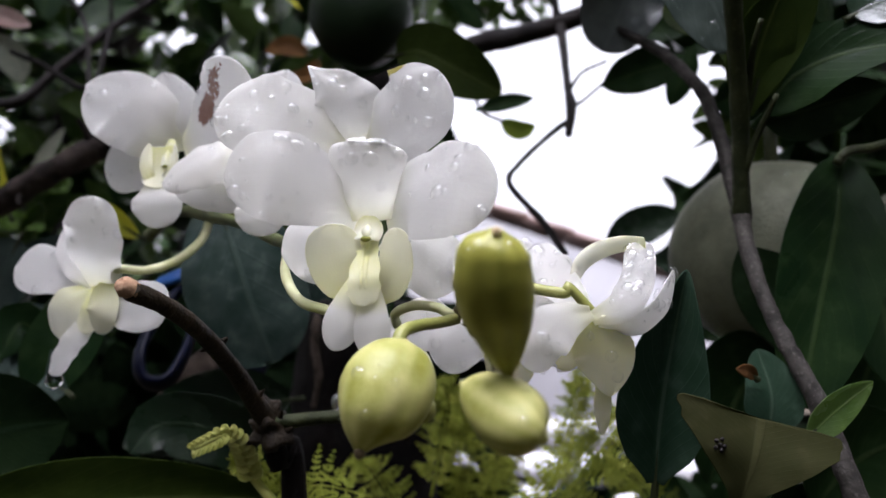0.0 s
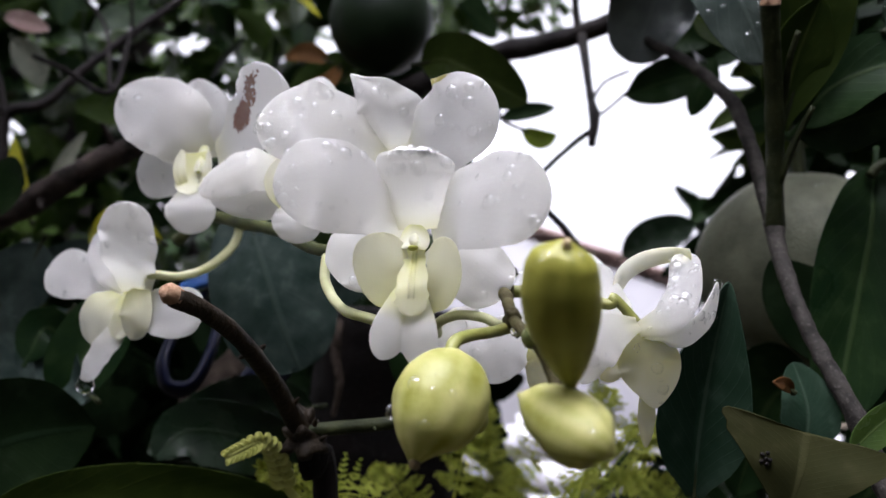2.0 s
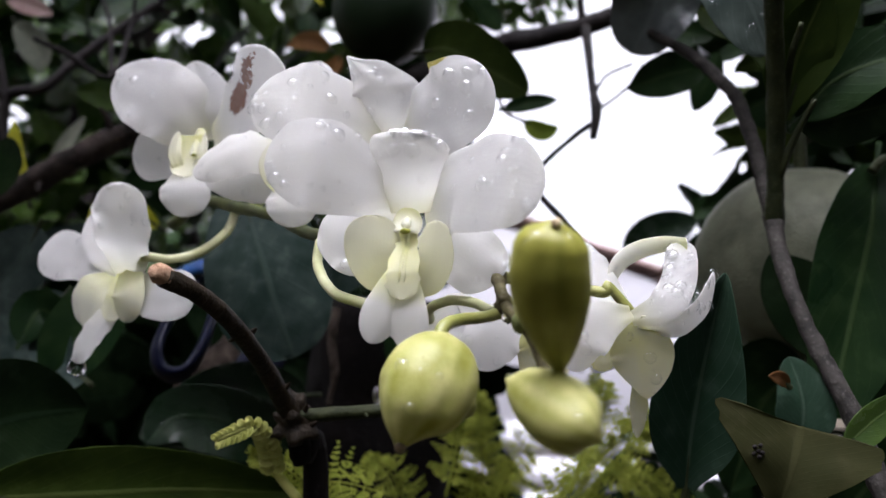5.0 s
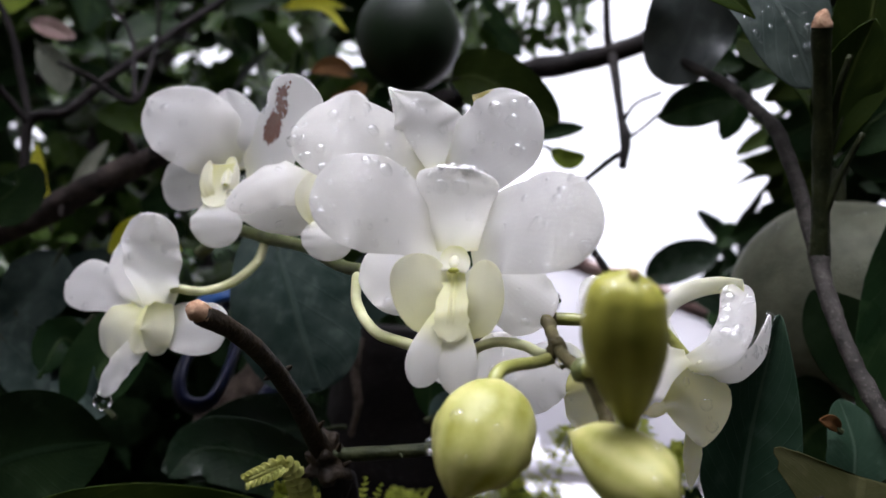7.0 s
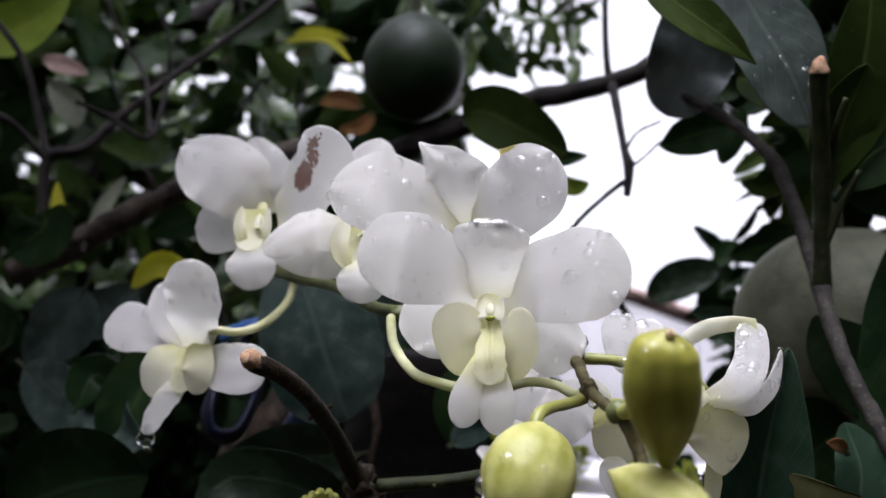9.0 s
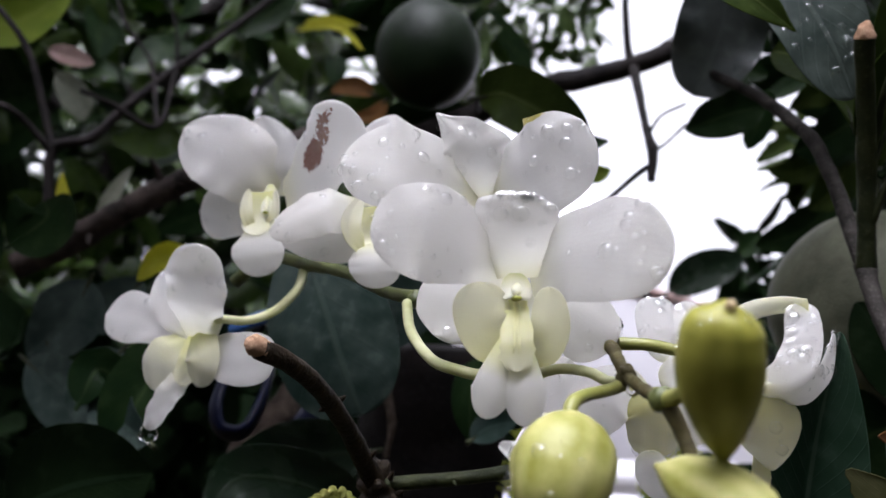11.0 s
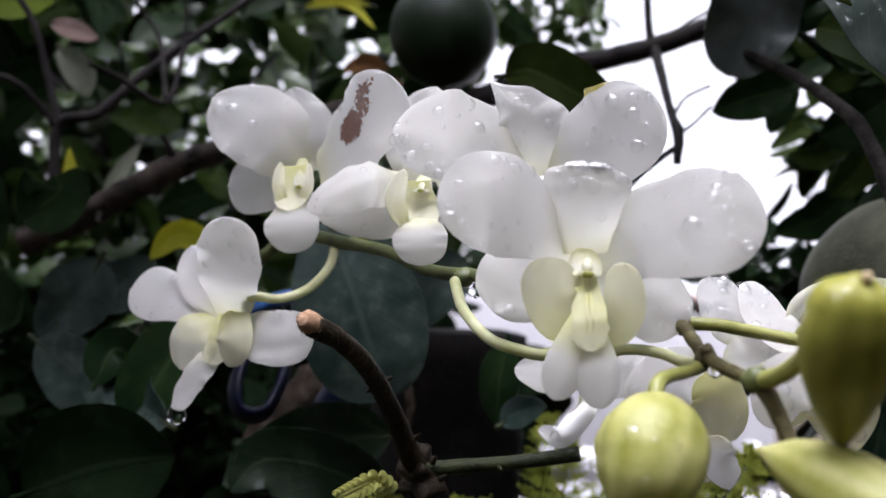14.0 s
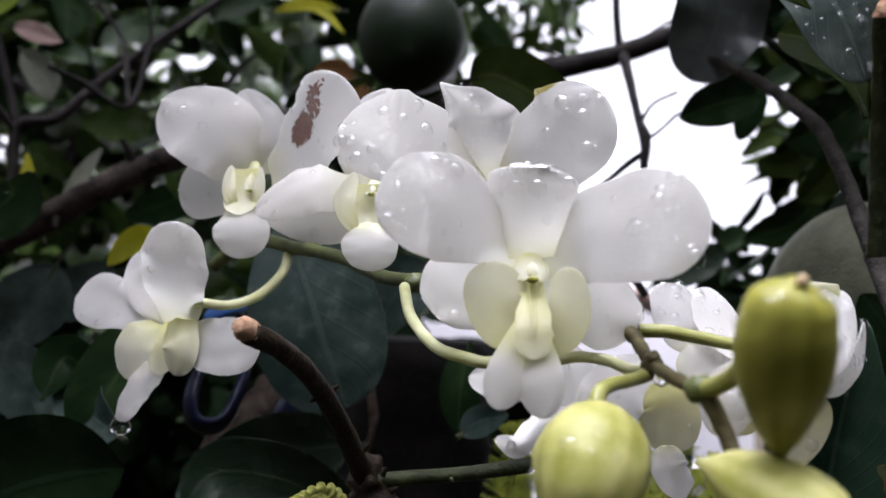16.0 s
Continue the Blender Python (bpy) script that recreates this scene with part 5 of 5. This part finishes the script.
leaf([(0.1727, 0.6000, 1.5570), (0.1549, 0.6000, 1.5729), (0.1286, 0.6000, 1.5804)], .0200, LEAF_WET, "dark leaf below the sky gap", seed=22)
leaf([(-0.0343, 0.3700, 1.6458), (-0.0226, 0.3650, 1.6457), (-0.0050, 0.3600, 1.6352), (0.0159, 0.3600, 1.6237)], .0300, LEAF_LIT, "broad dark leaf behind the blooms", seed=23, b=.6)
branch("thin_twig", "thin brown twig that carries a broad leaf", [([(-0.0385, 0.5000, 1.6853), (-0.0375, 0.4300, 1.6650), (-0.0343, 0.3700, 1.6458)], [.0016, .0013, .0010])], BARK)
leaf([(0.0061, 0.4500, 1.6447), (0.0204, 0.4500, 1.6485), (0.0365, 0.4500, 1.6512)], .010, LEAF, "small dark leaf against the sky", seed=152)
leaf([(0.0182, 0.4500, 1.6377), (0.0279, 0.4500, 1.6320), (0.0374, 0.4500, 1.6349)], .011, LEAF_LIME, "small yellow-green leaf against the sky", seed=153)
branch("thin_twig", "thin twig hanging from the branch behind the blooms", [([(0.0012, 0.4900, 1.6986), (0.0001, 0.4700, 1.6717), (0.0061, 0.4500, 1.6447), (0.0182, 0.4500, 1.6377)], [.0014, .0012, .0010, .0008])], BARK)
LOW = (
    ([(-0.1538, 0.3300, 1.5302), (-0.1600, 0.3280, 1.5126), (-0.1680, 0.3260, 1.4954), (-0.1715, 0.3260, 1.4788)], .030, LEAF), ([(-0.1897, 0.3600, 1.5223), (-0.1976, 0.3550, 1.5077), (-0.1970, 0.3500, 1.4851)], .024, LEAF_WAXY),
    ([(-0.1549, 0.3150, 1.4860), (-0.1752, 0.3300, 1.4951), (-0.1898, 0.3450, 1.5213)], .022, LEAF_WAXY), ([(-0.1982, 0.3000, 1.4606), (-0.1698, 0.2950, 1.4715), (-0.1456, 0.3000, 1.4758)], .046, LEAF_SHADED),
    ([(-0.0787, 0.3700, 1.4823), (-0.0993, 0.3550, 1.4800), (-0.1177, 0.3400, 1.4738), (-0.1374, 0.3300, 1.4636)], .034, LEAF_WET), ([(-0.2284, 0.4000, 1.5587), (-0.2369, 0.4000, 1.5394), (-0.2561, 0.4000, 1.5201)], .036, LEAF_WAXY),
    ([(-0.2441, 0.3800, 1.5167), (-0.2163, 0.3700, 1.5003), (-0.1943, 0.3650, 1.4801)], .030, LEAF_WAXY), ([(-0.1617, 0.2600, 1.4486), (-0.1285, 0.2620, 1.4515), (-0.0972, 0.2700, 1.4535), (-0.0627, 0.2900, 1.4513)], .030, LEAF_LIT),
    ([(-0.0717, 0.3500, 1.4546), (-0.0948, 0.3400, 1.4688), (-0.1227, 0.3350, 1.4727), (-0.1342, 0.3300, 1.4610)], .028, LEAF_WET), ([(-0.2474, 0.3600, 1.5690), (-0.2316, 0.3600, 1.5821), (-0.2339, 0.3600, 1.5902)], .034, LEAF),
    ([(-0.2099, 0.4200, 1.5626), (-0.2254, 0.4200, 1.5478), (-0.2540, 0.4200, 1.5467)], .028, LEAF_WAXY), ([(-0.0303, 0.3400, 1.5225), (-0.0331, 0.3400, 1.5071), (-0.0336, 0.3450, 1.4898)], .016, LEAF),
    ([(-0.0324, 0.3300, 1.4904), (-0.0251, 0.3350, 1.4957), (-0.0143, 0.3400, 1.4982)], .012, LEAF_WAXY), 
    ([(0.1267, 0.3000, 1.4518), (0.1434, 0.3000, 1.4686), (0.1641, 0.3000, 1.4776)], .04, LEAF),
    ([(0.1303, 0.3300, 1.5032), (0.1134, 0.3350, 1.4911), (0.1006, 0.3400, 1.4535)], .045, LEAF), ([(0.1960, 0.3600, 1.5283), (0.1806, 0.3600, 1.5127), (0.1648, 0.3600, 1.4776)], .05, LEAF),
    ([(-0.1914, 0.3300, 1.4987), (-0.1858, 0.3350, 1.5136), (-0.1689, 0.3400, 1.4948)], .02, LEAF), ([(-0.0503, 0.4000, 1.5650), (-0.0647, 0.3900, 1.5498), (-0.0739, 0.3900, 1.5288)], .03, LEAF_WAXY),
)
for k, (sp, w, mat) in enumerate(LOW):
    leaf(sp, w, mat, DARK if mat in (LEAF, LEAF_SHADED) else "grey-green waxy leaf low in the shade" if mat is LEAF_WAXY else "glossy green leaf low in the shade", group="low leaves", seed=40 + k)
for k, (sp, w) in enumerate((([(-0.1658, 0.4000, 1.5609), (-0.1888, 0.4000, 1.5724), (-0.2038, 0.4000, 1.5596)], .014), ([(-0.2582, 0.4400, 1.5793), (-0.2667, 0.4400, 1.5974), (-0.2724, 0.4400, 1.6255)], .012), ([(-0.1837, 0.5800, 1.7781), (-0.1484, 0.5700, 1.7763), (-0.1250, 0.5600, 1.7528)], .007), ([(-0.1348, 0.6000, 1.7893), (-0.1626, 0.6000, 1.7962), (-0.1807, 0.6000, 1.7935)], .007))):
    leaf(sp, w, LEAF_YELLOW, "yellowing leaf lit from behind", group="yellow leaves", seed=70 + k)
leaf([(-0.2460, 0.4000, 1.5257), (-0.2402, 0.4000, 1.5127), (-0.2332, 0.4000, 1.5000)], .010, DEAD, "dead orange-brown leaf hanging low", seed=80)
leaf([(-0.2593, 0.4600, 1.5960), (-0.2520, 0.4600, 1.6157), (-0.2413, 0.4600, 1.6351)], .010, PALE, "pale grey-green narrow leaf", seed=82)
leaf([(-0.3557, 0.5500, 1.7484), (-0.3369, 0.5500, 1.7426), (-0.3201, 0.5500, 1.7368)], .014, PINKISH, "pinkish pale leaf among the branches", seed=83)
leaf([(-0.3531, 0.5600, 1.7340), (-0.3342, 0.5600, 1.7134), (-0.3282, 0.5600, 1.6969)], .022, PALE, "pale grey leaf among the branches", seed=84)

leaf([(-0.1059, 0.5000, 1.6964), (-0.1194, 0.5000, 1.7021), (-0.1342, 0.5000, 1.6979)], .013, DEAD, "dried red-brown leaf under the fruit", seed=85)
leaf([(-0.0982, 0.5000, 1.6927), (-0.1051, 0.5000, 1.6828), (-0.1200, 0.5000, 1.6806)], .011, DEAD, "dried red-brown leaf under the fruit", seed=86)
leaf([(-0.3820, 0.5000, 1.7402), (-0.3431, 0.5000, 1.7490), (-0.3123, 0.5000, 1.7744)], .040, LEAF_LIME, "large green leaf lit from behind", seed=87)
leaf([(-0.3496, 0.4500, 1.6144), (-0.3239, 0.4400, 1.5955), (-0.3033, 0.4400, 1.5661)], .046, LEAF, DARK, seed=88)

# ---- blue strap, old trunk ----
strap = thing("blue_strap", (-0.1355, 0.3700, 1.5011), "dark blue plastic hanger loop hooked round the trunk", "strap")
part("loop", tube([(-0.1366, 0.3900, 1.5368), (-0.1398, 0.3700, 1.5225), (-0.1429, 0.3550, 1.5030), (-0.1396, 0.3520, 1.4907), (-0.1301, 0.3550, 1.4899), (-0.1258, 0.3650, 1.5038), (-0.1275, 0.3800, 1.5211), (-0.1314, 0.3900, 1.5370)], [.0052, .0054, .0056, .0056, .0054, .0052], 40, 12, flat=.45), BLUE, strap)
part("hook", tube([(-0.0961, 0.3900, 1.5128), (-0.1020, 0.3800, 1.4976), (-0.1085, 0.3750, 1.4831), (-0.1110, 0.3700, 1.4671)], [.010, .011, .011, .008], 24, 14, flat=.35), BLUE, strap)
part("band", tube([(-0.1481, 0.3850, 1.5359), (-0.1367, 0.3800, 1.5396), (-0.1230, 0.3850, 1.5445)], [.005, .005, .005], 14, 10, flat=.5), BLUE_BRIGHT, strap, "brighter blue band")
trunk = thing("old_trunk", (-.06, .50, 0), "old brown tree trunk with flaking bark", "trunk")
part("bole", tube([(-.08, .62, -.05), (-.085, .58, .5), (-.075, .54, 1.0), (-.062, .50, 1.32), (-.058, .475, 1.535)], [.075, .065, .055, .047, .040], 60, 30, .16, 45), BARK_OLD_SHADED, trunk)
part("stub", tube([(-0.1142, 0.4300, 1.5213), (-0.1179, 0.4000, 1.5052), (-0.1264, 0.3850, 1.4921), (-0.1356, 0.3800, 1.4832), (-0.1446, 0.3800, 1.4720)], [.0075, .0085, .008, .007, .003], 40, 22, .35, 110), BARK_STUB, trunk, "split pale brown stub")
part("root", tube([(-0.0764, 0.4200, 1.5251), (-0.0771, 0.4150, 1.5086), (-0.0741, 0.4150, 1.4927), (-0.0775, 0.4200, 1.4765)], [.0022, .0026, .002, .0012], 30, 10, .3, 160), BARK_STUB, trunk, "dry hanging root")


# ---- ferns ----
def frond(pts, size, count, seed, label="fresh yellow-green fern frond", mat=None):
    """A frond whose side pinnae each carry rows of small leaflets."""
    rnd = random.Random(seed)
    fr = thing("fern_frond", pts[0], label, "fern", "fern fronds")
    part("rachis", tube(pts, [.0007, .0005, .0003], 24, 8), FERN, fr)
    count = count // 2
    line = spline(pts, count)
    for i in range(2, count):
        d = (line[i] - line[i - 1]).normalized()
        k = math.sin(math.pi * min(1, .25 + .75 * i / count)) ** .7 + .08
        s = d.cross(Vector((.1, -1, .25))).normalized()
        for sgn in (1, -1):
            q = s * sgn * size * k + d * size * rnd.uniform(.2, .5) * k + Vector((0, rnd.uniform(-.6, .6) * size, rnd.uniform(-.35, .15) * size))
            g = tube([line[i], line[i] + q * .5, line[i] + q], [.0003, .0002, .0001], 4, 4)
            across = q.cross(Vector((0, -1, .3))).normalized()
            for m in range(1, 8):
                at = line[i] + q * (m / 7.5)
                for side in (1, -1):
                    reach = size * .20 * (1.1 - m / 9) * rnd.uniform(.7, 1.2)
                    e = across * side * reach + q.normalized() * reach * .5 + Vector((0, rnd.uniform(-.6, .6) * reach, rnd.uniform(-.4, .3) * reach))
                    Blade([at, at + e * .5, at + e], reach * .62, a=.4, b=.4, nu=3, nv=2, wave=.1, seed=seed * 90 + i + m, thick=.0003, face=(0, -1, .3)).geo(g)
            part("pinna", g, mat or FERN, fr)
    return fr


frond([(-0.0061, 0.4200, 1.4107), (0.0002, 0.4100, 1.4429), (0.0014, 0.4000, 1.4685), (-0.0012, 0.4000, 1.4877)], .011, 56, 1)
frond([(0.0228, 0.3600, 1.4189), (0.0371, 0.3600, 1.4410), (0.0565, 0.3600, 1.4636), (0.0738, 0.3600, 1.4839)], .017, 56, 2)
frond([(0.0535, 0.4600, 1.4056), (0.0591, 0.4600, 1.4391), (0.0608, 0.4600, 1.4731), (0.0629, 0.4600, 1.5046)], .010, 56, 3)
frond([(-0.0302, 0.4000, 1.4136), (-0.0338, 0.4000, 1.4320), (-0.0417, 0.3900, 1.4489), (-0.0530, 0.3900, 1.4564)], .012, 28, 4)
frond([(-0.0791, 0.3200, 1.4248), (-0.0668, 0.3100, 1.4441), (-0.0542, 0.3100, 1.4531), (-0.0321, 0.3100, 1.4498)], .014, 28, 5)
frond([(0.1113, 0.4500, 1.4101), (0.0972, 0.4400, 1.4344), (0.0853, 0.4400, 1.4456), (0.0733, 0.4400, 1.4480)], .014, 28, 6)
frond([(0.0156, 0.5000, 1.3896), (0.0115, 0.5000, 1.4156), (0.0177, 0.5000, 1.4357), (0.0344, 0.5000, 1.4497)], .014, 28, 7)
frond([(-0.0564, 0.3300, 1.4260), (-0.0648, 0.3200, 1.4471), (-0.0744, 0.3100, 1.4587), (-0.0852, 0.3000, 1.4635)], .010, 28, 8)
frond([(-0.0148, 0.4000, 1.4369), (-0.0104, 0.4000, 1.4613), (-0.0079, 0.4000, 1.4811), (-0.0113, 0.4000, 1.4947)], .012, 36, 9)
frond([(0.0088, 0.4400, 1.4311), (0.0195, 0.4400, 1.4528), (0.0290, 0.4400, 1.4748), (0.0330, 0.4400, 1.4886)], .012, 36, 10)
frond([(0.0374, 0.3400, 1.4496), (0.0428, 0.3400, 1.4681), (0.0482, 0.3400, 1.4870), (0.0515, 0.3400, 1.4955)], .010, 36, 11)
crozier = thing("fern_crozier", (-0.0594, 0.2500, 1.4587), "curled young yellow-green fern tip", "fern", "fern fronds")
part("rachis", tube([(-0.0538, 0.2500, 1.4555), (-0.0616, 0.2500, 1.4638), (-0.0636, 0.2450, 1.4729), (-0.0675, 0.2420, 1.4773), (-0.0772, 0.2400, 1.4728)], [.0016, .0014, .0012, .0008], 24, 8), FERN_YOUNG, crozier)
line = spline([(-0.0614, 0.2500, 1.4621), (-0.0632, 0.2460, 1.4711), (-0.0666, 0.2420, 1.4772), (-0.0733, 0.2410, 1.4746), (-0.0786, 0.2400, 1.4719)], 16)
for i in range(1, 16):
    for sgn in (1, -1):
        k = .0026 * (1 - .5 * i / 16)
        d = (line[i] - line[i - 1]).normalized()
        s = d.cross(Vector((0, -1, 0))) * sgn
        part("pinna", Blade([line[i], line[i] + s * k + Vector((0, -.001, 0)), line[i] + s * k * 1.3 + d * k * .9], k * 1.3, a=.3, b=.4, nu=7, nv=4, cup=.4, seed=900 + i, thick=.0006).geo(), FERN_YOUNG, crozier)


# ---- massed foliage behind ----
def leaf_mass(name, label, count, places, size, mat, seed, droop=.4):
    """Many small leaves in one mesh; places(rnd) gives a spot."""
    rnd = random.Random(seed)
    shapes = []
    for k in range(6):
        bl = Blade([(0, 0, 0), (0, .02 * rnd.uniform(-1, 1), .5), (0, .16 * rnd.uniform(-1, 1), 1)], .46, a=.6, b=.7, fold=rnd.uniform(0, .3), cup=.1, wave=.03, nu=6, nv=4, thick=.006, seed=seed + k)
        gg = bl.geo()
        shapes.append((np.array([tuple(p) for p in gg.v]), gg.f, gg.t))
    geo = Geo()
    for _ in range(count):
        p = Vector(places(rnd))
        v, f, t = rnd.choice(shapes)
        d = Vector((rnd.gauss(0, 1), rnd.gauss(0, 1), rnd.gauss(-droop, .7))).normalized()
        m = np.array(d.to_track_quat('Z', 'Y').to_matrix() @ Matrix.Rotation(rnd.uniform(0, 6.28), 3, 'Z'))
        w = (v * (size * rnd.uniform(.6, 1.25))) @ m.T + np.array(p)
        k0 = len(geo.v)
        geo.v.extend(w.tolist())
        geo.f.extend([tuple(i + k0 for i in q) for q in f])
        geo.t.extend(t)
    return solo(name, geo, mat, (0, 1, 0), label, "foliage", kind="stuff")


def cone(x0, x1, z0, z1, y0, y1):
    """Spots between two depths whose bearing from the garden path lies between the given slopes."""
    def pick(r):
        y = y0 + (y1 - y0) * r.random()
        return (r.uniform(x0, x1) * y, y, 1.5 + r.uniform(z0, z1) * y)
    return pick


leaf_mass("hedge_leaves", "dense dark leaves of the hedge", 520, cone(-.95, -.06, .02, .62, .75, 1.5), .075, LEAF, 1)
# Low hedge leaves take the copy that has shade in its colour.
leaf_mass("hedge_leaves", "dense leaves low in the hedge, coloured dark for shade", 1600, cone(-.95, -.01, -.5, .06, .65, 1.3), .075, LEAF_SHADED, 2)
leaf_mass("shrub_leaves", "green leaves of the low shrub below the buds", 150, cone(.08, .42, -.6, -.2, .5, .9), .04, LEAF_MID, 18)
leaf_mass("hedge_leaves", "brighter leaves within the hedge", 1000, cone(-.95, -.05, .1, .62, .75, 1.5), .07, LEAF_MID, 3)
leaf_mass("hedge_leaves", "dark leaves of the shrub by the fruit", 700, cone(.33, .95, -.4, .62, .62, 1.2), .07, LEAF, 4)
leaf_mass("hedge_leaves", "leaf tips at the edge of the sky gap", 60, cone(.24, .34, .04, .22, .62, .9), .055, LEAF, 5)
leaf_mass("canopy_leaves", "thin canopy leaves against the sky", 230, cone(-0.13, 0.09, 0.44, 0.62, .75, 1.2), .034, LEAF_MID, 6, 1.0)
leaf_mass("canopy_leaves", "dark canopy leaves overhead", 420, cone(.24, .9, .48, .9, .7, 1.3), .07, LEAF, 7)
BOUGH = Vector((0.1455, 0.4300, 1.7034))
leaf_mass("canopy_leaves", "dark citrus leaves crowding round the pruned shoot", 55, lambda r: (BOUGH.x + r.uniform(-.028, .06), BOUGH.y + r.uniform(-.05, .06), BOUGH.z + r.uniform(-.025, .04)), .036, LEAF, 21)
leaf_mass("far_shrub_leaves", "dark shrubs standing before the house", 900, cone(-.8, -.12, -.35, .16, 2.4, 4.2), .26, LEAF, 19)
leaf_mass("hedge_leaves", "dark leaves crowding behind the citrus shoot", 150, cone(.355, .55, .08, .38, .5, .75), .05, LEAF, 20)
leaf_mass("hedge_leaves", "olive leaves behind the grey branch", 60, cone(.315, .43, .28, .41, .58, .8), .04, LEAF_LIT, 22)
leaf_mass("hedge_leaves", "dark leaves under the sky gap", 260, cone(.15, .4, -.5, -.06, .6, 1.0), .06, LEAF, 8)
leaf_mass("far_tree_leaves", "leaves of a further tree", 650, cone(-.9, -.05, -.1, .7, 1.7, 3.0), .16, LEAF_MID, 9)
# Same shade-darkened colour at the hedge foot.
leaf_mass("hedge_leaves", "leaves at the foot of the hedge, coloured dark for shade", 1500, cone(-.95, -.0, -.55, .05, 1.3, 1.9), .11, LEAF_SHADED, 16)
# Added above the view to throw shade on the low leaves at the left.
leaf_mass("canopy_leaves", "dark leaves added above the view to shade the bed", 55, lambda r: (r.uniform(-.6, -.11), r.uniform(.02, .26), r.uniform(1.70, 1.80)), .05, LEAF, 17)


def crown(r):
    """Spots in the unseen tree crown that blocks the sky; its underside rises away from the path."""
    y = .30 + 1.8 * r.random() ** 1.4
    return (r.uniform(-1.7, 1.7) * (.6 + y * .4), y, 1.66 + .58 * y + .45 * r.random() ** 1.5)


# Leaf masses outside the view, added to keep light off the leaves below.
leaf_mass("canopy_leaves", "small dark leaves added above the view to shade the citrus shoot", 110, lambda r: (r.uniform(.07, .5), r.uniform(.08, .2), r.uniform(1.69, 1.78)), .045, LEAF, 15)
leaf_mass("canopy_leaves", "small dark leaves added unseen at the rim of the crown", 900, lambda r: (r.uniform(-.55, .6), r.uniform(.23, .33), r.uniform(1.725, 1.81) + .02 * r.random()), .045, LEAF, 14)
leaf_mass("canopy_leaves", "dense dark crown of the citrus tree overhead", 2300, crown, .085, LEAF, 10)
# Side masses stand outside the view and cut the low light.
leaf_mass("hedge_leaves", "dense unseen leaves added to block light from one side", 1500, lambda r: (r.uniform(-1.2, -.6), r.uniform(-.6, .9), r.uniform(.6, 2.3)), .11, LEAF, 12)
leaf_mass("hedge_leaves", "dense unseen leaves added to block light from the other side", 1500, lambda r: (r.uniform(.55, 1.1), r.uniform(-.6, .7), r.uniform(.6, 2.3)), .11, LEAF, 13)


# ---- trunks and limbs that carry the foliage ----
def tree(name, label, base, top, r, limbs):
    tr = thing(name, base, label, "tree")
    b, e = Vector(base), Vector(top)
    part("trunk", tube([b, b.lerp(e, .4) + Vector((.05, .03, 0)), e], [r, r * .8, r * .55], 30, 16, .15, 30), BARK, tr)
    for x, y, z in limbs:
        q = Vector((x, y, z))
        s = b.lerp(e, .97)
        part("limb", tube([s, s.lerp(q, .5) + Vector((0, 0, .12)), q], [r * .5, r * .35, r * .15], 20, 10, .15, 40), BARK, tr)


tree("citrus_tree", "citrus tree trunk whose limbs carry the crown", (.75, 1.35, -.05), (.6, 1.25, 2.2), .06, [(-.3, 1.3, 2.75), (.5, .7, 2.35), (1.2, .9, 2.5), (.1, 1.9, 2.9)])
tree("hedge_tree", "hedge shrub stems in deep shade", (-.75, 1.15, -.05), (-.6, 1.1, 1.9), .05, [(-.2, 1.0, 2.0), (-1.1, 1.2, 2.1), (-.95, .3, 1.9), (-.4, 1.3, 1.5)])
tree("far_tree", "further tree behind the hedge", (-1.3, 2.4, -.05), (-1.2, 2.4, 2.4), .09, [(-.4, 2.2, 2.8), (-2.0, 2.5, 2.9), (-.7, 2.7, 2.2)])
tree("side_shrub", "shrub stems at the side of the bed", (.85, .1, -.05), (.8, .1, 1.7), .04, [(.7, -.4, 2.1), (.9, .5, 2.1), (.6, .3, 1.9)])
